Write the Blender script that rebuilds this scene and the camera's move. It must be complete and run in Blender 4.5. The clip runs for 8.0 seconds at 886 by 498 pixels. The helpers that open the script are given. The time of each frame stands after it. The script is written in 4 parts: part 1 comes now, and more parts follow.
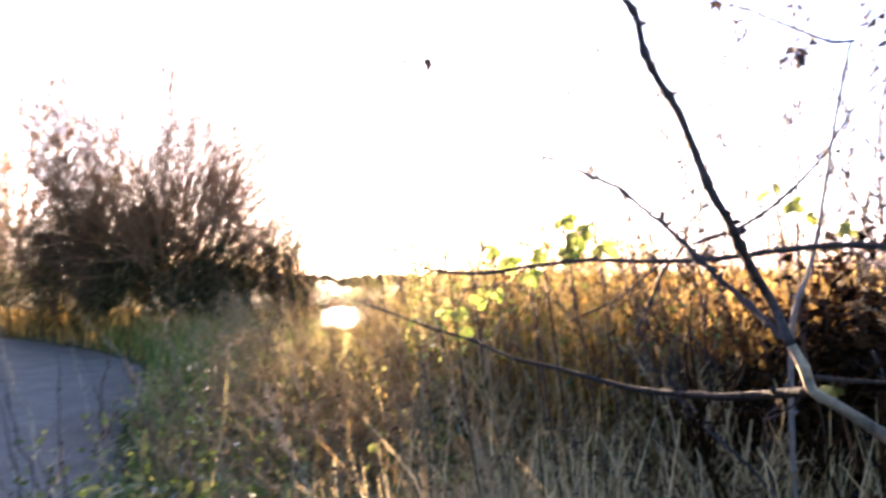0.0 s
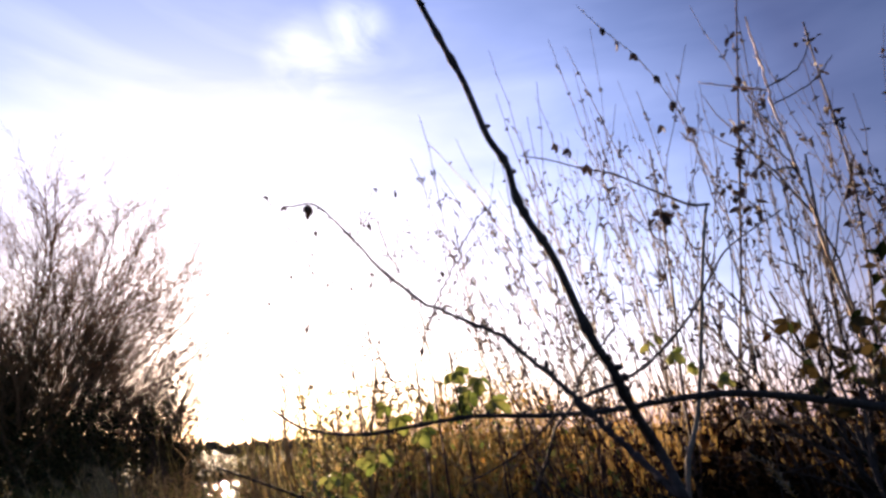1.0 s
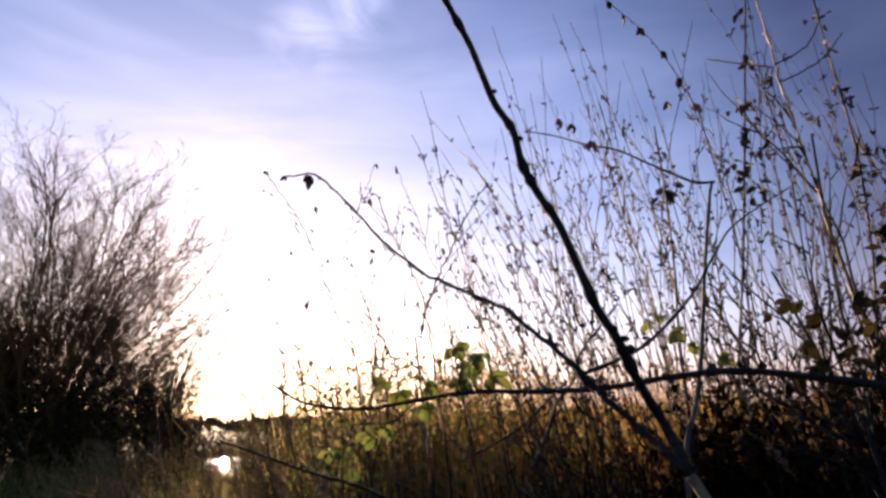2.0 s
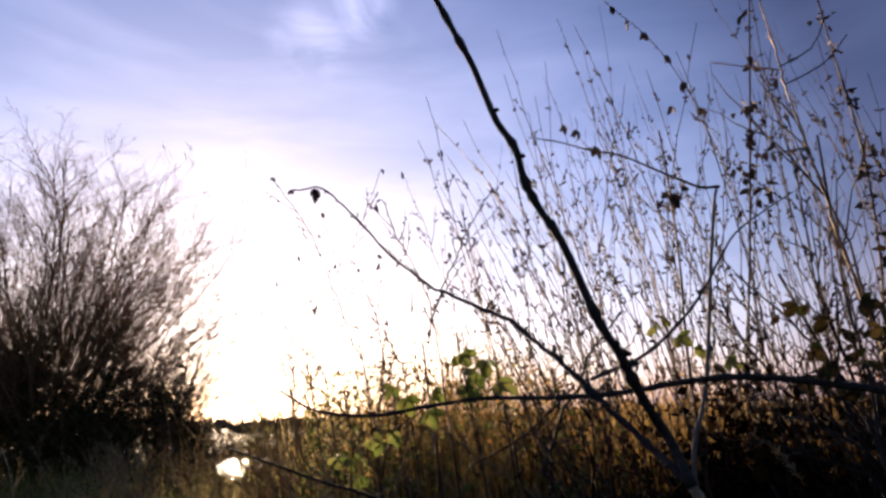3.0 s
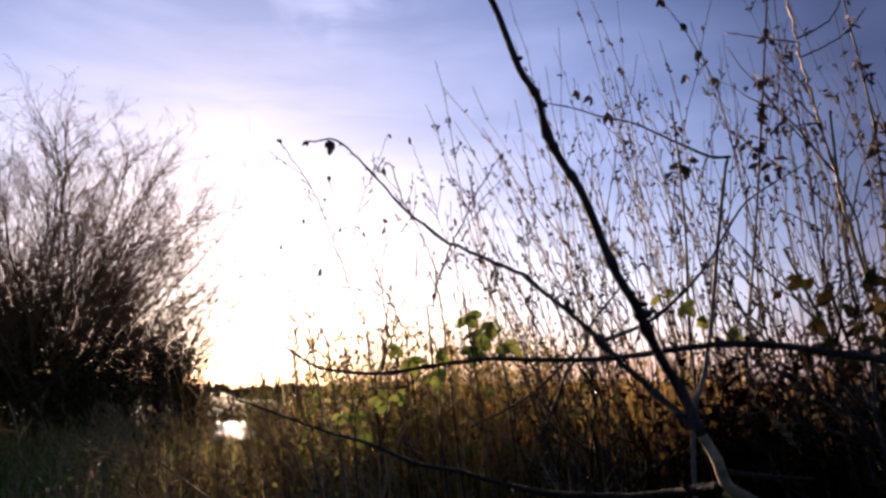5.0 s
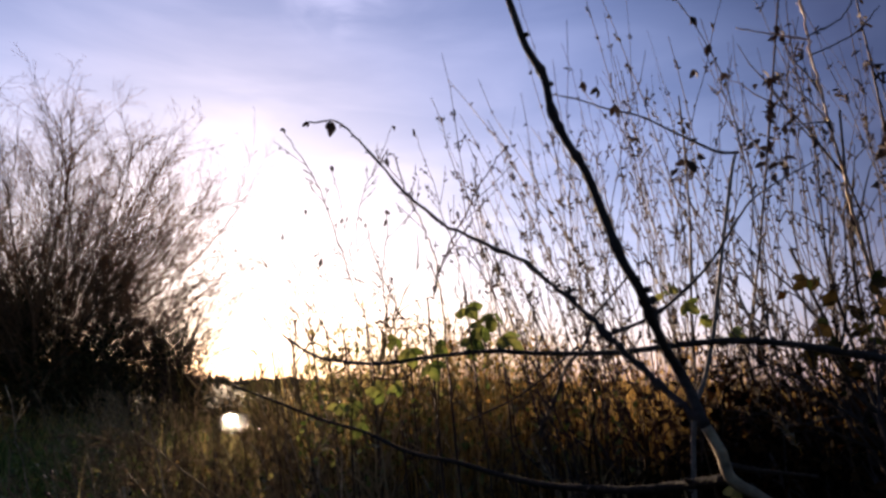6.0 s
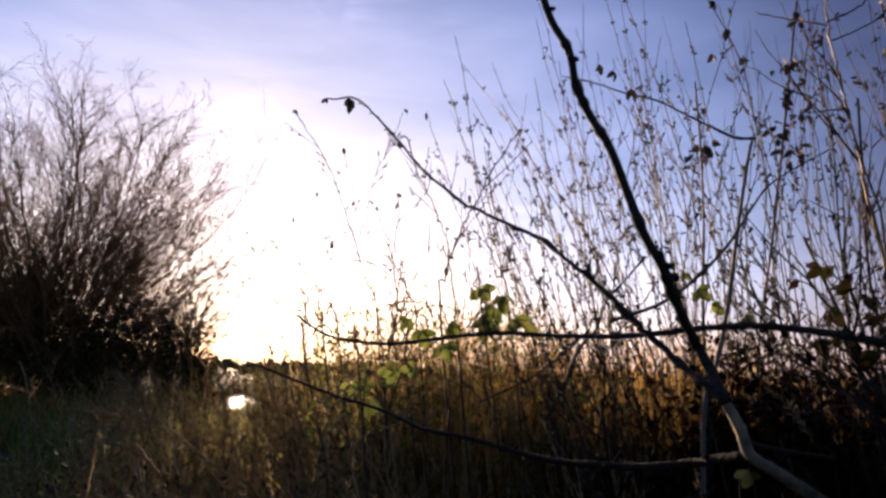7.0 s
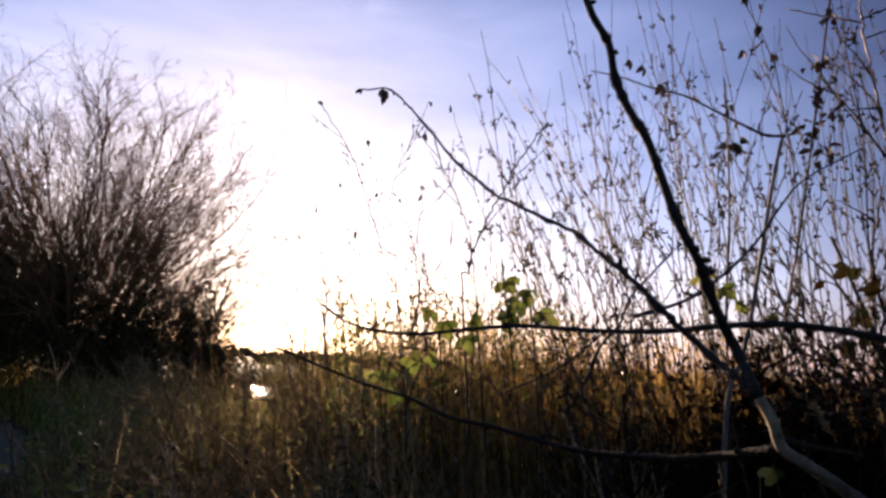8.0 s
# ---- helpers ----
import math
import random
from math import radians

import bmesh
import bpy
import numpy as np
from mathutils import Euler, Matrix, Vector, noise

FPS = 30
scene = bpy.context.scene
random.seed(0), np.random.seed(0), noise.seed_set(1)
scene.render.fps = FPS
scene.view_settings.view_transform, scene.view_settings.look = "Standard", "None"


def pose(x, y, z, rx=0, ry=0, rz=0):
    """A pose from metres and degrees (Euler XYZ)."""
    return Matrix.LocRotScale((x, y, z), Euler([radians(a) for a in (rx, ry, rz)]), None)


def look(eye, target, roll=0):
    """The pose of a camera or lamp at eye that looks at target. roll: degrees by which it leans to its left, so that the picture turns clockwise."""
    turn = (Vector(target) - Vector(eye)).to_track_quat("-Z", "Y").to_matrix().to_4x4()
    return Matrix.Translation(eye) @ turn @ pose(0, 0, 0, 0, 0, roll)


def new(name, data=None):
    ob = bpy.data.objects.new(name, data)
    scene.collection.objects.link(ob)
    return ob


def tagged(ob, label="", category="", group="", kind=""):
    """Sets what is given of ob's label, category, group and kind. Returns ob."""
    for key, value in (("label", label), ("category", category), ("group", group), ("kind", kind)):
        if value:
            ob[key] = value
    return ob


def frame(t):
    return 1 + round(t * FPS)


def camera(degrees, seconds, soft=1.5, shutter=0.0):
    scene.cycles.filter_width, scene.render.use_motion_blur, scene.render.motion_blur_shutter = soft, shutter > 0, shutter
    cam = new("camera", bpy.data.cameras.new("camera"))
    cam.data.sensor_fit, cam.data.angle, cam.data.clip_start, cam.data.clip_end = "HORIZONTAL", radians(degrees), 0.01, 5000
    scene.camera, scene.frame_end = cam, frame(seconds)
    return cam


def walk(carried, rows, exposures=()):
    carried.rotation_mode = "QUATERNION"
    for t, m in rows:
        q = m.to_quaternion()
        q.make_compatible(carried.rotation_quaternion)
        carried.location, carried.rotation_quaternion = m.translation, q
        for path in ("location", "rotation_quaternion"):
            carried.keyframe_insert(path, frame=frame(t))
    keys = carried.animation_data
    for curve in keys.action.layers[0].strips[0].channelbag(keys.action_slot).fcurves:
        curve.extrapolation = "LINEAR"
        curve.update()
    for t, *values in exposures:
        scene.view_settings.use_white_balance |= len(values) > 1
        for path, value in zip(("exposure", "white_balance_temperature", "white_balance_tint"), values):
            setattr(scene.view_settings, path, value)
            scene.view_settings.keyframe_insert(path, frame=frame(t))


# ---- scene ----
cam = camera(70.0, 8.0, soft=2.9, shutter=0.4)
# seconds, eye (m), yaw, pitch, roll (degrees)
PATH = [
    (0, 0.023, 0.077, 1.328, 8.54, 2.78, -0.48),
    (0.3, 0.013, 0.147, 1.305, 2.63, 7.17, -1.12),
    (0.5, 0.027, 0.161, 1.295, -0.16, 11.83, -0.60),
    (0.7, 0.031, 0.108, 1.300, -0.89, 15.55, -0.75),
    (1, 0.045, 0.125, 1.324, -0.86, 16.76, -2.37),
    (1.5, 0.051, 0.125, 1.320, -1.56, 16.05, -2.29),
    (1.7, 0.045, 0.142, 1.314, -1.07, 15.23, -1.72),
    (2.8, 0.039, 0.128, 1.332, -0.11, 14.81, -2.22),
    (3, 0.044, 0.126, 1.329, -0.14, 15.03, -2.11),
    (3.5, 0.043, 0.126, 1.316, -0.27, 14.04, -1.34),
    (4, 0.040, 0.134, 1.318, -0.15, 14.08, -1.23),
    (4.5, 0.038, 0.141, 1.321, -0.10, 13.71, -1.14),
    (4.7, 0.026, 0.128, 1.312, -0.04, 13.17, -0.79),
    (5.8, 0.030, 0.146, 1.300, 0.07, 12.18, 0.37),
    (6, 0.030, 0.150, 1.295, 0.23, 12.31, 0.92),
    (6.5, 0.019, 0.149, 1.284, 0.46, 11.86, 1.79),
    (7, 0.017, 0.151, 1.283, 0.87, 11.13, 1.93),
    (7.5, 0.005, 0.129, 1.273, 1.19, 11.08, 2.53),
    (8, -0.000, 0.143, 1.276, 2.42, 10.52, 3.41),
]
EXPOSURES = [(t, e, 6900, 26) for t, e in ((0.0, 4.8), (0.3, 4.2), (0.5, 3.5), (0.7, 2.9), (0.9, 2.6), (1.2, 2.15), (1.6, 1.9), (4.7, 1.78), (6.0, 1.62), (6.6, 1.52), (7.2, 1.8), (8.0, 1.82))]
walk(cam, [(t, pose(x, y, z, 90 + pitch, 0, yaw) @ pose(0, 0, 0, 0, 0, roll)) for t, x, y, z, yaw, pitch, roll in PATH], EXPOSURES)

# ---- sky and sun ----
SUN_LEFT, SUN_UP = radians(18.4), radians(5.6)
SUN_WAY = Vector((-math.sin(SUN_LEFT) * math.cos(SUN_UP), math.cos(SUN_LEFT) * math.cos(SUN_UP), math.sin(SUN_UP)))


def make_world():
    world = bpy.data.worlds.new("low_sun_sky")
    scene.world = world
    world.use_nodes = True
    nt = world.node_tree
    n, l = nt.nodes, nt.links
    n.clear()
    sky = n.new("ShaderNodeTexSky")
    sky.sky_type = "NISHITA"
    sky.sun_disc = False
    sky.sun_elevation = SUN_UP
    sky.sun_rotation = -SUN_LEFT
    sky.air_density, sky.dust_density, sky.ozone_density = 1.0, 2.2, 4.0
    bg = n.new("ShaderNodeBackground")
    bg.inputs["Strength"].default_value = 0.092
    out = n.new("ShaderNodeOutputWorld")
    # thin drifting cloud streaks, and one brighter wisp
    co = n.new("ShaderNodeTexCoord")

    def math_node(kind, x, y):
        m = n.new("ShaderNodeMath")
        m.operation = kind
        for i, v in enumerate((x, y)):
            if isinstance(v, float):
                m.inputs[i].default_value = v
            else:
                l.new(v, m.inputs[i])
        return m.outputs["Value"]

    def streaks(scale, stretch, turn, low, high, detail):
        mp, nz, mr = n.new("ShaderNodeMapping"), n.new("ShaderNodeTexNoise"), n.new("ShaderNodeMapRange")
        mp.inputs["Rotation"].default_value = (0.0, turn, 0.0)
        mp.inputs["Scale"].default_value = stretch
        nz.inputs["Scale"].default_value, nz.inputs["Detail"].default_value = scale, detail
        nz.inputs["Distortion"].default_value = 0.5
        mr.inputs["From Min"].default_value, mr.inputs["From Max"].default_value = low, high
        l.new(co.outputs["Generated"], mp.inputs["Vector"])
        l.new(mp.outputs["Vector"], nz.inputs["Vector"])
        l.new(nz.outputs["Fac"], mr.inputs["Value"])
        return mr.outputs["Result"]

    def near(way, reach):
        d, mr = n.new("ShaderNodeVectorMath"), n.new("ShaderNodeMapRange")
        d.operation = "DISTANCE"
        d.inputs[1].default_value = way
        mr.interpolation_type = "SMOOTHSTEP"
        mr.inputs["From Min"].default_value, mr.inputs["From Max"].default_value = reach, 0.0
        l.new(co.outputs["Generated"], d.inputs[0])
        l.new(d.outputs["Value"], mr.inputs["Value"])
        return mr.outputs["Result"]

    veil = math_node("MULTIPLY", streaks(1.5, (2.0, 2.0, 9.0), radians(12), 0.42, 0.75, 6.0), 0.20)
    wisp = math_node("MAXIMUM", near((-0.175, 0.815, 0.552), 0.085), near((-0.107, 0.805, 0.585), 0.075))
    wisp = math_node("MULTIPLY", wisp, streaks(5.0, (1.6, 1.6, 3.2), radians(-35), 0.40, 0.66, 6.0))
    cloud = math_node("ADD", veil, math_node("MULTIPLY", wisp, 0.75))
    mx = n.new("ShaderNodeMixRGB")
    mx.blend_type = "MULTIPLY"
    mx.inputs["Color2"].default_value = (3.0, 2.55, 2.1, 1)
    l.new(cloud, mx.inputs["Fac"])
    l.new(sky.outputs["Color"], mx.inputs["Color1"])
    hue = n.new("ShaderNodeMixRGB")
    hue.blend_type = "MULTIPLY"
    hue.inputs["Fac"].default_value = 1.0
    # hazy aureole: the sky deepens to violet away from the low sun
    dot, away, ramp = n.new("ShaderNodeVectorMath"), n.new("ShaderNodeMapRange"), n.new("ShaderNodeValToRGB")
    dot.operation = "DOT_PRODUCT"
    dot.inputs[1].default_value = SUN_WAY
    away.inputs["From Min"].default_value, away.inputs["From Max"].default_value = 1.0, 0.0
    e = ramp.color_ramp.elements
    e[0].position, e[1].position = 0.0, 1.0
    e[0].color, e[1].color = (0.50, 0.52, 0.62, 1), (0.72, 0.60, 0.50, 1)
    e.new(0.64).color = (0.54, 0.40, 0.40, 1)
    e.new(0.04).color = (0.80, 0.77, 0.80, 1)
    e.new(0.10).color = (1.0, 0.92, 0.96, 1)
    e.new(0.20).color = (1.16, 0.97, 1.0, 1)
    e.new(0.42).color = (0.57, 0.40, 0.43, 1)
    l.new(co.outputs["Generated"], dot.inputs[0])
    l.new(dot.outputs["Value"], away.inputs["Value"])
    l.new(away.outputs["Result"], ramp.inputs["Fac"])
    l.new(ramp.outputs["Color"], hue.inputs["Color2"])
    # pale haze low over the horizon
    sep, low, haze = n.new("ShaderNodeSeparateXYZ"), n.new("ShaderNodeMapRange"), n.new("ShaderNodeMixRGB")
    low.interpolation_type = "SMOOTHSTEP"
    low.inputs["From Min"].default_value, low.inputs["From Max"].default_value = 0.30, -0.05
    haze.blend_type = "ADD"
    haze.inputs["Color2"].default_value = (1.35, 1.7, 2.3, 1)
    l.new(co.outputs["Generated"], sep.inputs["Vector"])
    l.new(sep.outputs["Z"], low.inputs["Value"])
    l.new(low.outputs["Result"], haze.inputs["Fac"])
    l.new(mx.outputs["Color"], haze.inputs["Color1"])
    l.new(haze.outputs["Color"], hue.inputs["Color1"])
    l.new(hue.outputs["Color"], bg.inputs["Color"])
    l.new(bg.outputs["Background"], out.inputs["Surface"])


make_world()
sun = new("sun", bpy.data.lights.new("sun", "SUN"))
sun.data.energy, sun.data.angle, sun.data.color = 5.5, radians(0.55), (1.0, 0.80, 0.52)
sun.matrix_world = look(SUN_WAY * 50, (0, 0, 0))


# ---- materials ----
def material(name, colours, scale=30.0, rough=0.8, translucent=0.0, bump=0.3, stretch=(1, 1, 1), by_piece=0.0, spec=0.3):
    """Noise-mottled surface between two or three colours; translucent: share of light let through."""
    m = bpy.data.materials.new(name)
    m.use_nodes = True
    nt = m.node_tree
    n, l = nt.nodes, nt.links
    bsdf, out = n["Principled BSDF"], n["Material Output"]
    co = n.new("ShaderNodeTexCoord")
    mp = n.new("ShaderNodeMapping")
    mp.inputs["Scale"].default_value = stretch
    l.new(co.outputs["Object"], mp.inputs["Vector"])
    big, small = n.new("ShaderNodeTexNoise"), n.new("ShaderNodeTexNoise")
    for tex, s, d in ((big, scale * 0.12, 3.0), (small, scale, 6.0)):
        tex.inputs["Scale"].default_value, tex.inputs["Detail"].default_value = s, d
        l.new(mp.outputs["Vector"], tex.inputs["Vector"])
    mix = n.new("ShaderNodeMath")
    mix.operation = "ADD"
    half = n.new("ShaderNodeMath")
    half.operation, half.inputs[1].default_value = "MULTIPLY", 0.5
    l.new(big.outputs["Fac"], mix.inputs[0])
    l.new(small.outputs["Fac"], mix.inputs[1])
    l.new(mix.outputs["Value"], half.inputs[0])
    value = half.outputs["Value"]
    if by_piece:
        geo = n.new("ShaderNodeNewGeometry")
        sub, mul, add = (n.new("ShaderNodeMath") for _ in range(3))
        sub.operation, sub.inputs[1].default_value = "SUBTRACT", 0.5
        mul.operation, mul.inputs[1].default_value = "MULTIPLY", by_piece
        add.operation = "ADD"
        l.new(geo.outputs["Random Per Island"], sub.inputs[0])
        l.new(sub.outputs["Value"], mul.inputs[0])
        l.new(mul.outputs["Value"], add.inputs[0])
        l.new(value, add.inputs[1])
        value = add.outputs["Value"]
    ramp = n.new("ShaderNodeValToRGB")
    e = ramp.color_ramp.elements
    e[0].position, e[1].position = 0.32, 0.68
    e[0].color, e[1].color = (*colours[0], 1), (*colours[-1], 1)
    if len(colours) == 3:
        e.new(0.5).color = (*colours[1], 1)
    l.new(value, ramp.inputs["Fac"])
    l.new(ramp.outputs["Color"], bsdf.inputs["Base Color"])
    bsdf.inputs["Roughness"].default_value = rough
    bsdf.inputs["Specular IOR Level"].default_value = spec
    if bump:
        b = n.new("ShaderNodeBump")
        b.inputs["Strength"].default_value, b.inputs["Distance"].default_value = bump, 0.01
        l.new(small.outputs["Fac"], b.inputs["Height"])
        l.new(b.outputs["Normal"], bsdf.inputs["Normal"])
    if translucent:
        tr, ms = n.new("ShaderNodeBsdfTranslucent"), n.new("ShaderNodeMixShader")
        ms.inputs["Fac"].default_value = translucent
        l.new(ramp.outputs["Color"], tr.inputs["Color"])
        l.new(bsdf.outputs["BSDF"], ms.inputs[1])
        l.new(tr.outputs["BSDF"], ms.inputs[2])
        l.new(ms.outputs["Shader"], out.inputs["Surface"])
    return m


BARK_DARK = material("dark_bark", [(0.022, 0.018, 0.020), (0.06, 0.047, 0.046)], 160, 0.8, bump=0.5, spec=0.15)
# dark bark taken to black: the low branches' unlit side is in the colour
BARK_UNLIT = material("unlit_black_bark", [(0.012, 0.009, 0.009), (0.034, 0.025, 0.022)], 160, 0.8, bump=0.5, spec=0.1)
# pale bark; its mottling also paints sunlit patches on the shrub's lower stem
BARK_PALE = material("pale_sunlit_bark", [(0.055, 0.038, 0.030), (0.24, 0.18, 0.125), (0.58, 0.47, 0.34)], 70, 0.7, bump=0.5)
BARK_GREY = material("grey_bark", [(0.10, 0.09, 0.09), (0.22, 0.19, 0.19)], 150, 0.75, bump=0.5)
BARK_RED = material("reddish_twig_bark", [(0.035, 0.022, 0.016), (0.095, 0.058, 0.036)], 60, 0.75, bump=0.3, spec=0.12)
BARK_PINK = material("pinkish_stem_bark", [(0.24, 0.13, 0.09), (0.45, 0.28, 0.19)], 90, 0.5, bump=0.3)
BARK_TREE = material("tree_bark", [(0.10, 0.055, 0.034), (0.24, 0.14, 0.085)], 25, 0.85, bump=0.6)
STEM_DEAD = material("dead_stem", [(0.022, 0.013, 0.014), (0.075, 0.044, 0.040)], 80, 0.6, by_piece=0.5, bump=0.2, spec=0.1)
SEED = material("dry_seed_heads", [(0.022, 0.015, 0.014), (0.10, 0.064, 0.045)], 90, 0.7, 0.25, by_piece=0.5, bump=0, spec=0.06)
STRAW = material("straw_grass", [(0.055, 0.032, 0.010), (0.22, 0.130, 0.038), (0.46, 0.31, 0.11)], 14, 0.8, 0.65, by_piece=0.9, bump=0, spec=0.06)
OLIVE_STRAW = material("olive_straw", [(0.05, 0.045, 0.018), (0.15, 0.122, 0.048), (0.32, 0.27, 0.13)], 14, 0.8, 0.5, by_piece=0.9, bump=0, spec=0.06)
OLIVE = material("olive_weed_leaves", [(0.04, 0.045, 0.012), (0.12, 0.12, 0.035), (0.26, 0.24, 0.09)], 30, 0.8, 0.5, by_piece=0.6, bump=0, spec=0.06)
BROWN = material("brown_weed_leaves", [(0.025, 0.016, 0.007), (0.10, 0.06, 0.018), (0.25, 0.16, 0.05)], 30, 0.8, 0.5, by_piece=0.6, bump=0, spec=0.06)
STRAW_PALE = material("bleached_straw", [(0.21, 0.14, 0.065), (0.46, 0.34, 0.18), (0.68, 0.55, 0.34)], 14, 0.6, 0.4, by_piece=0.8, bump=0, spec=0.06)
# bracken taken near black so its colour stands for deep shade
BRACKEN_SHADE = material("shade_dark_bracken", [(0.006, 0.0035, 0.002), (0.015, 0.008, 0.004), (0.042, 0.019, 0.007)], 40, 0.7, 0.3, by_piece=0.7, bump=0, spec=0.06)
DRY_TWIG = material("dry_grey_twig", [(0.12, 0.08, 0.045), (0.32, 0.23, 0.13)], 60, 0.8, by_piece=0.4, bump=0.2, spec=0.08)
WEED_LEAF = material("weed_leaf", [(0.05, 0.075, 0.014), (0.10, 0.14, 0.028), (0.20, 0.21, 0.06)], 30, 0.32, 0.45, by_piece=0.6, bump=0, spec=0.5)
GOLD_LEAF = material("golden_dead_leaves", [(0.05, 0.021, 0.006), (0.18, 0.085, 0.020), (0.38, 0.23, 0.07)], 40, 0.7, 0.6, by_piece=0.7, bump=0, spec=0.06)
RUST = material("rusty_dead_leaves", [(0.02, 0.010, 0.006), (0.075, 0.034, 0.012), (0.19, 0.10, 0.035)], 40, 0.7, 0.35, by_piece=0.6, bump=0, spec=0.06)
GREEN_GRASS = material("green_grass", [(0.035, 0.065, 0.014), (0.085, 0.14, 0.032), (0.20, 0.23, 0.075)], 9, 0.55, 0.4, by_piece=0.6, bump=0, spec=0.06)
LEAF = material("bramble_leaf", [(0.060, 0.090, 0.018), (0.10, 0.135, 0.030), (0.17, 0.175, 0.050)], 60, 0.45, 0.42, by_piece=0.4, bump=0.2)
# darker leaf copy, shade put into the colour of brambles and rear hedge
LEAF_SHADED = material("shaded_leaf", [(0.008, 0.014, 0.005), (0.020, 0.028, 0.008), (0.05, 0.036, 0.014)], 6, 0.6, 0.2, by_piece=0.8, bump=0, spec=0.1)
HEDGE_LEAF = material("hedge_leaf", [(0.014, 0.020, 0.009), (0.036, 0.040, 0.016), (0.085, 0.068, 0.034)], 6, 0.6, 0.25, by_piece=0.8, bump=0, spec=0.1)
LEAF_DEAD = material("withered_leaf", [(0.018, 0.014, 0.014), (0.055, 0.036, 0.03)], 80, 0.8, 0.1, by_piece=0.4, bump=0.2)
SOIL = material("soil_and_litter", [(0.025, 0.02, 0.013), (0.05, 0.045, 0.022), (0.09, 0.075, 0.04)], 3.0, 0.95, bump=0.8, spec=0.04)
ASPHALT = material("worn_asphalt", [(0.062, 0.056, 0.048), (0.105, 0.096, 0.083), (0.16, 0.148, 0.128)], 22, 0.85, bump=0.7, spec=0.2)
WOODS = material("distant_woods", [(0.06, 0.06, 0.05), (0.12, 0.11, 0.09)], 0.6, 0.9, bump=0, spec=0.04)


def water_material():
    m = bpy.data.materials.new("rippled_water")
    m.use_nodes = True
    n, l = m.node_tree.nodes, m.node_tree.links
    b = n["Principled BSDF"]
    b.inputs["Base Color"].default_value = (0.02, 0.03, 0.035, 1)
    b.inputs["Roughness"].default_value = 0.12
    co, tex, bump = n.new("ShaderNodeTexCoord"), n.new("ShaderNodeTexNoise"), n.new("ShaderNodeBump")
    tex.inputs["Scale"].default_value, tex.inputs["Detail"].default_value = 3.6, 5.0
    bump.inputs["Strength"].default_value, bump.inputs["Distance"].default_value = 1.0, 0.12
    l.new(co.outputs["Object"], tex.inputs["Vector"])
    l.new(tex.outputs["Fac"], bump.inputs["Height"])
    l.new(bump.outputs["Normal"], b.inputs["Normal"])
    return m


WATER = water_material()


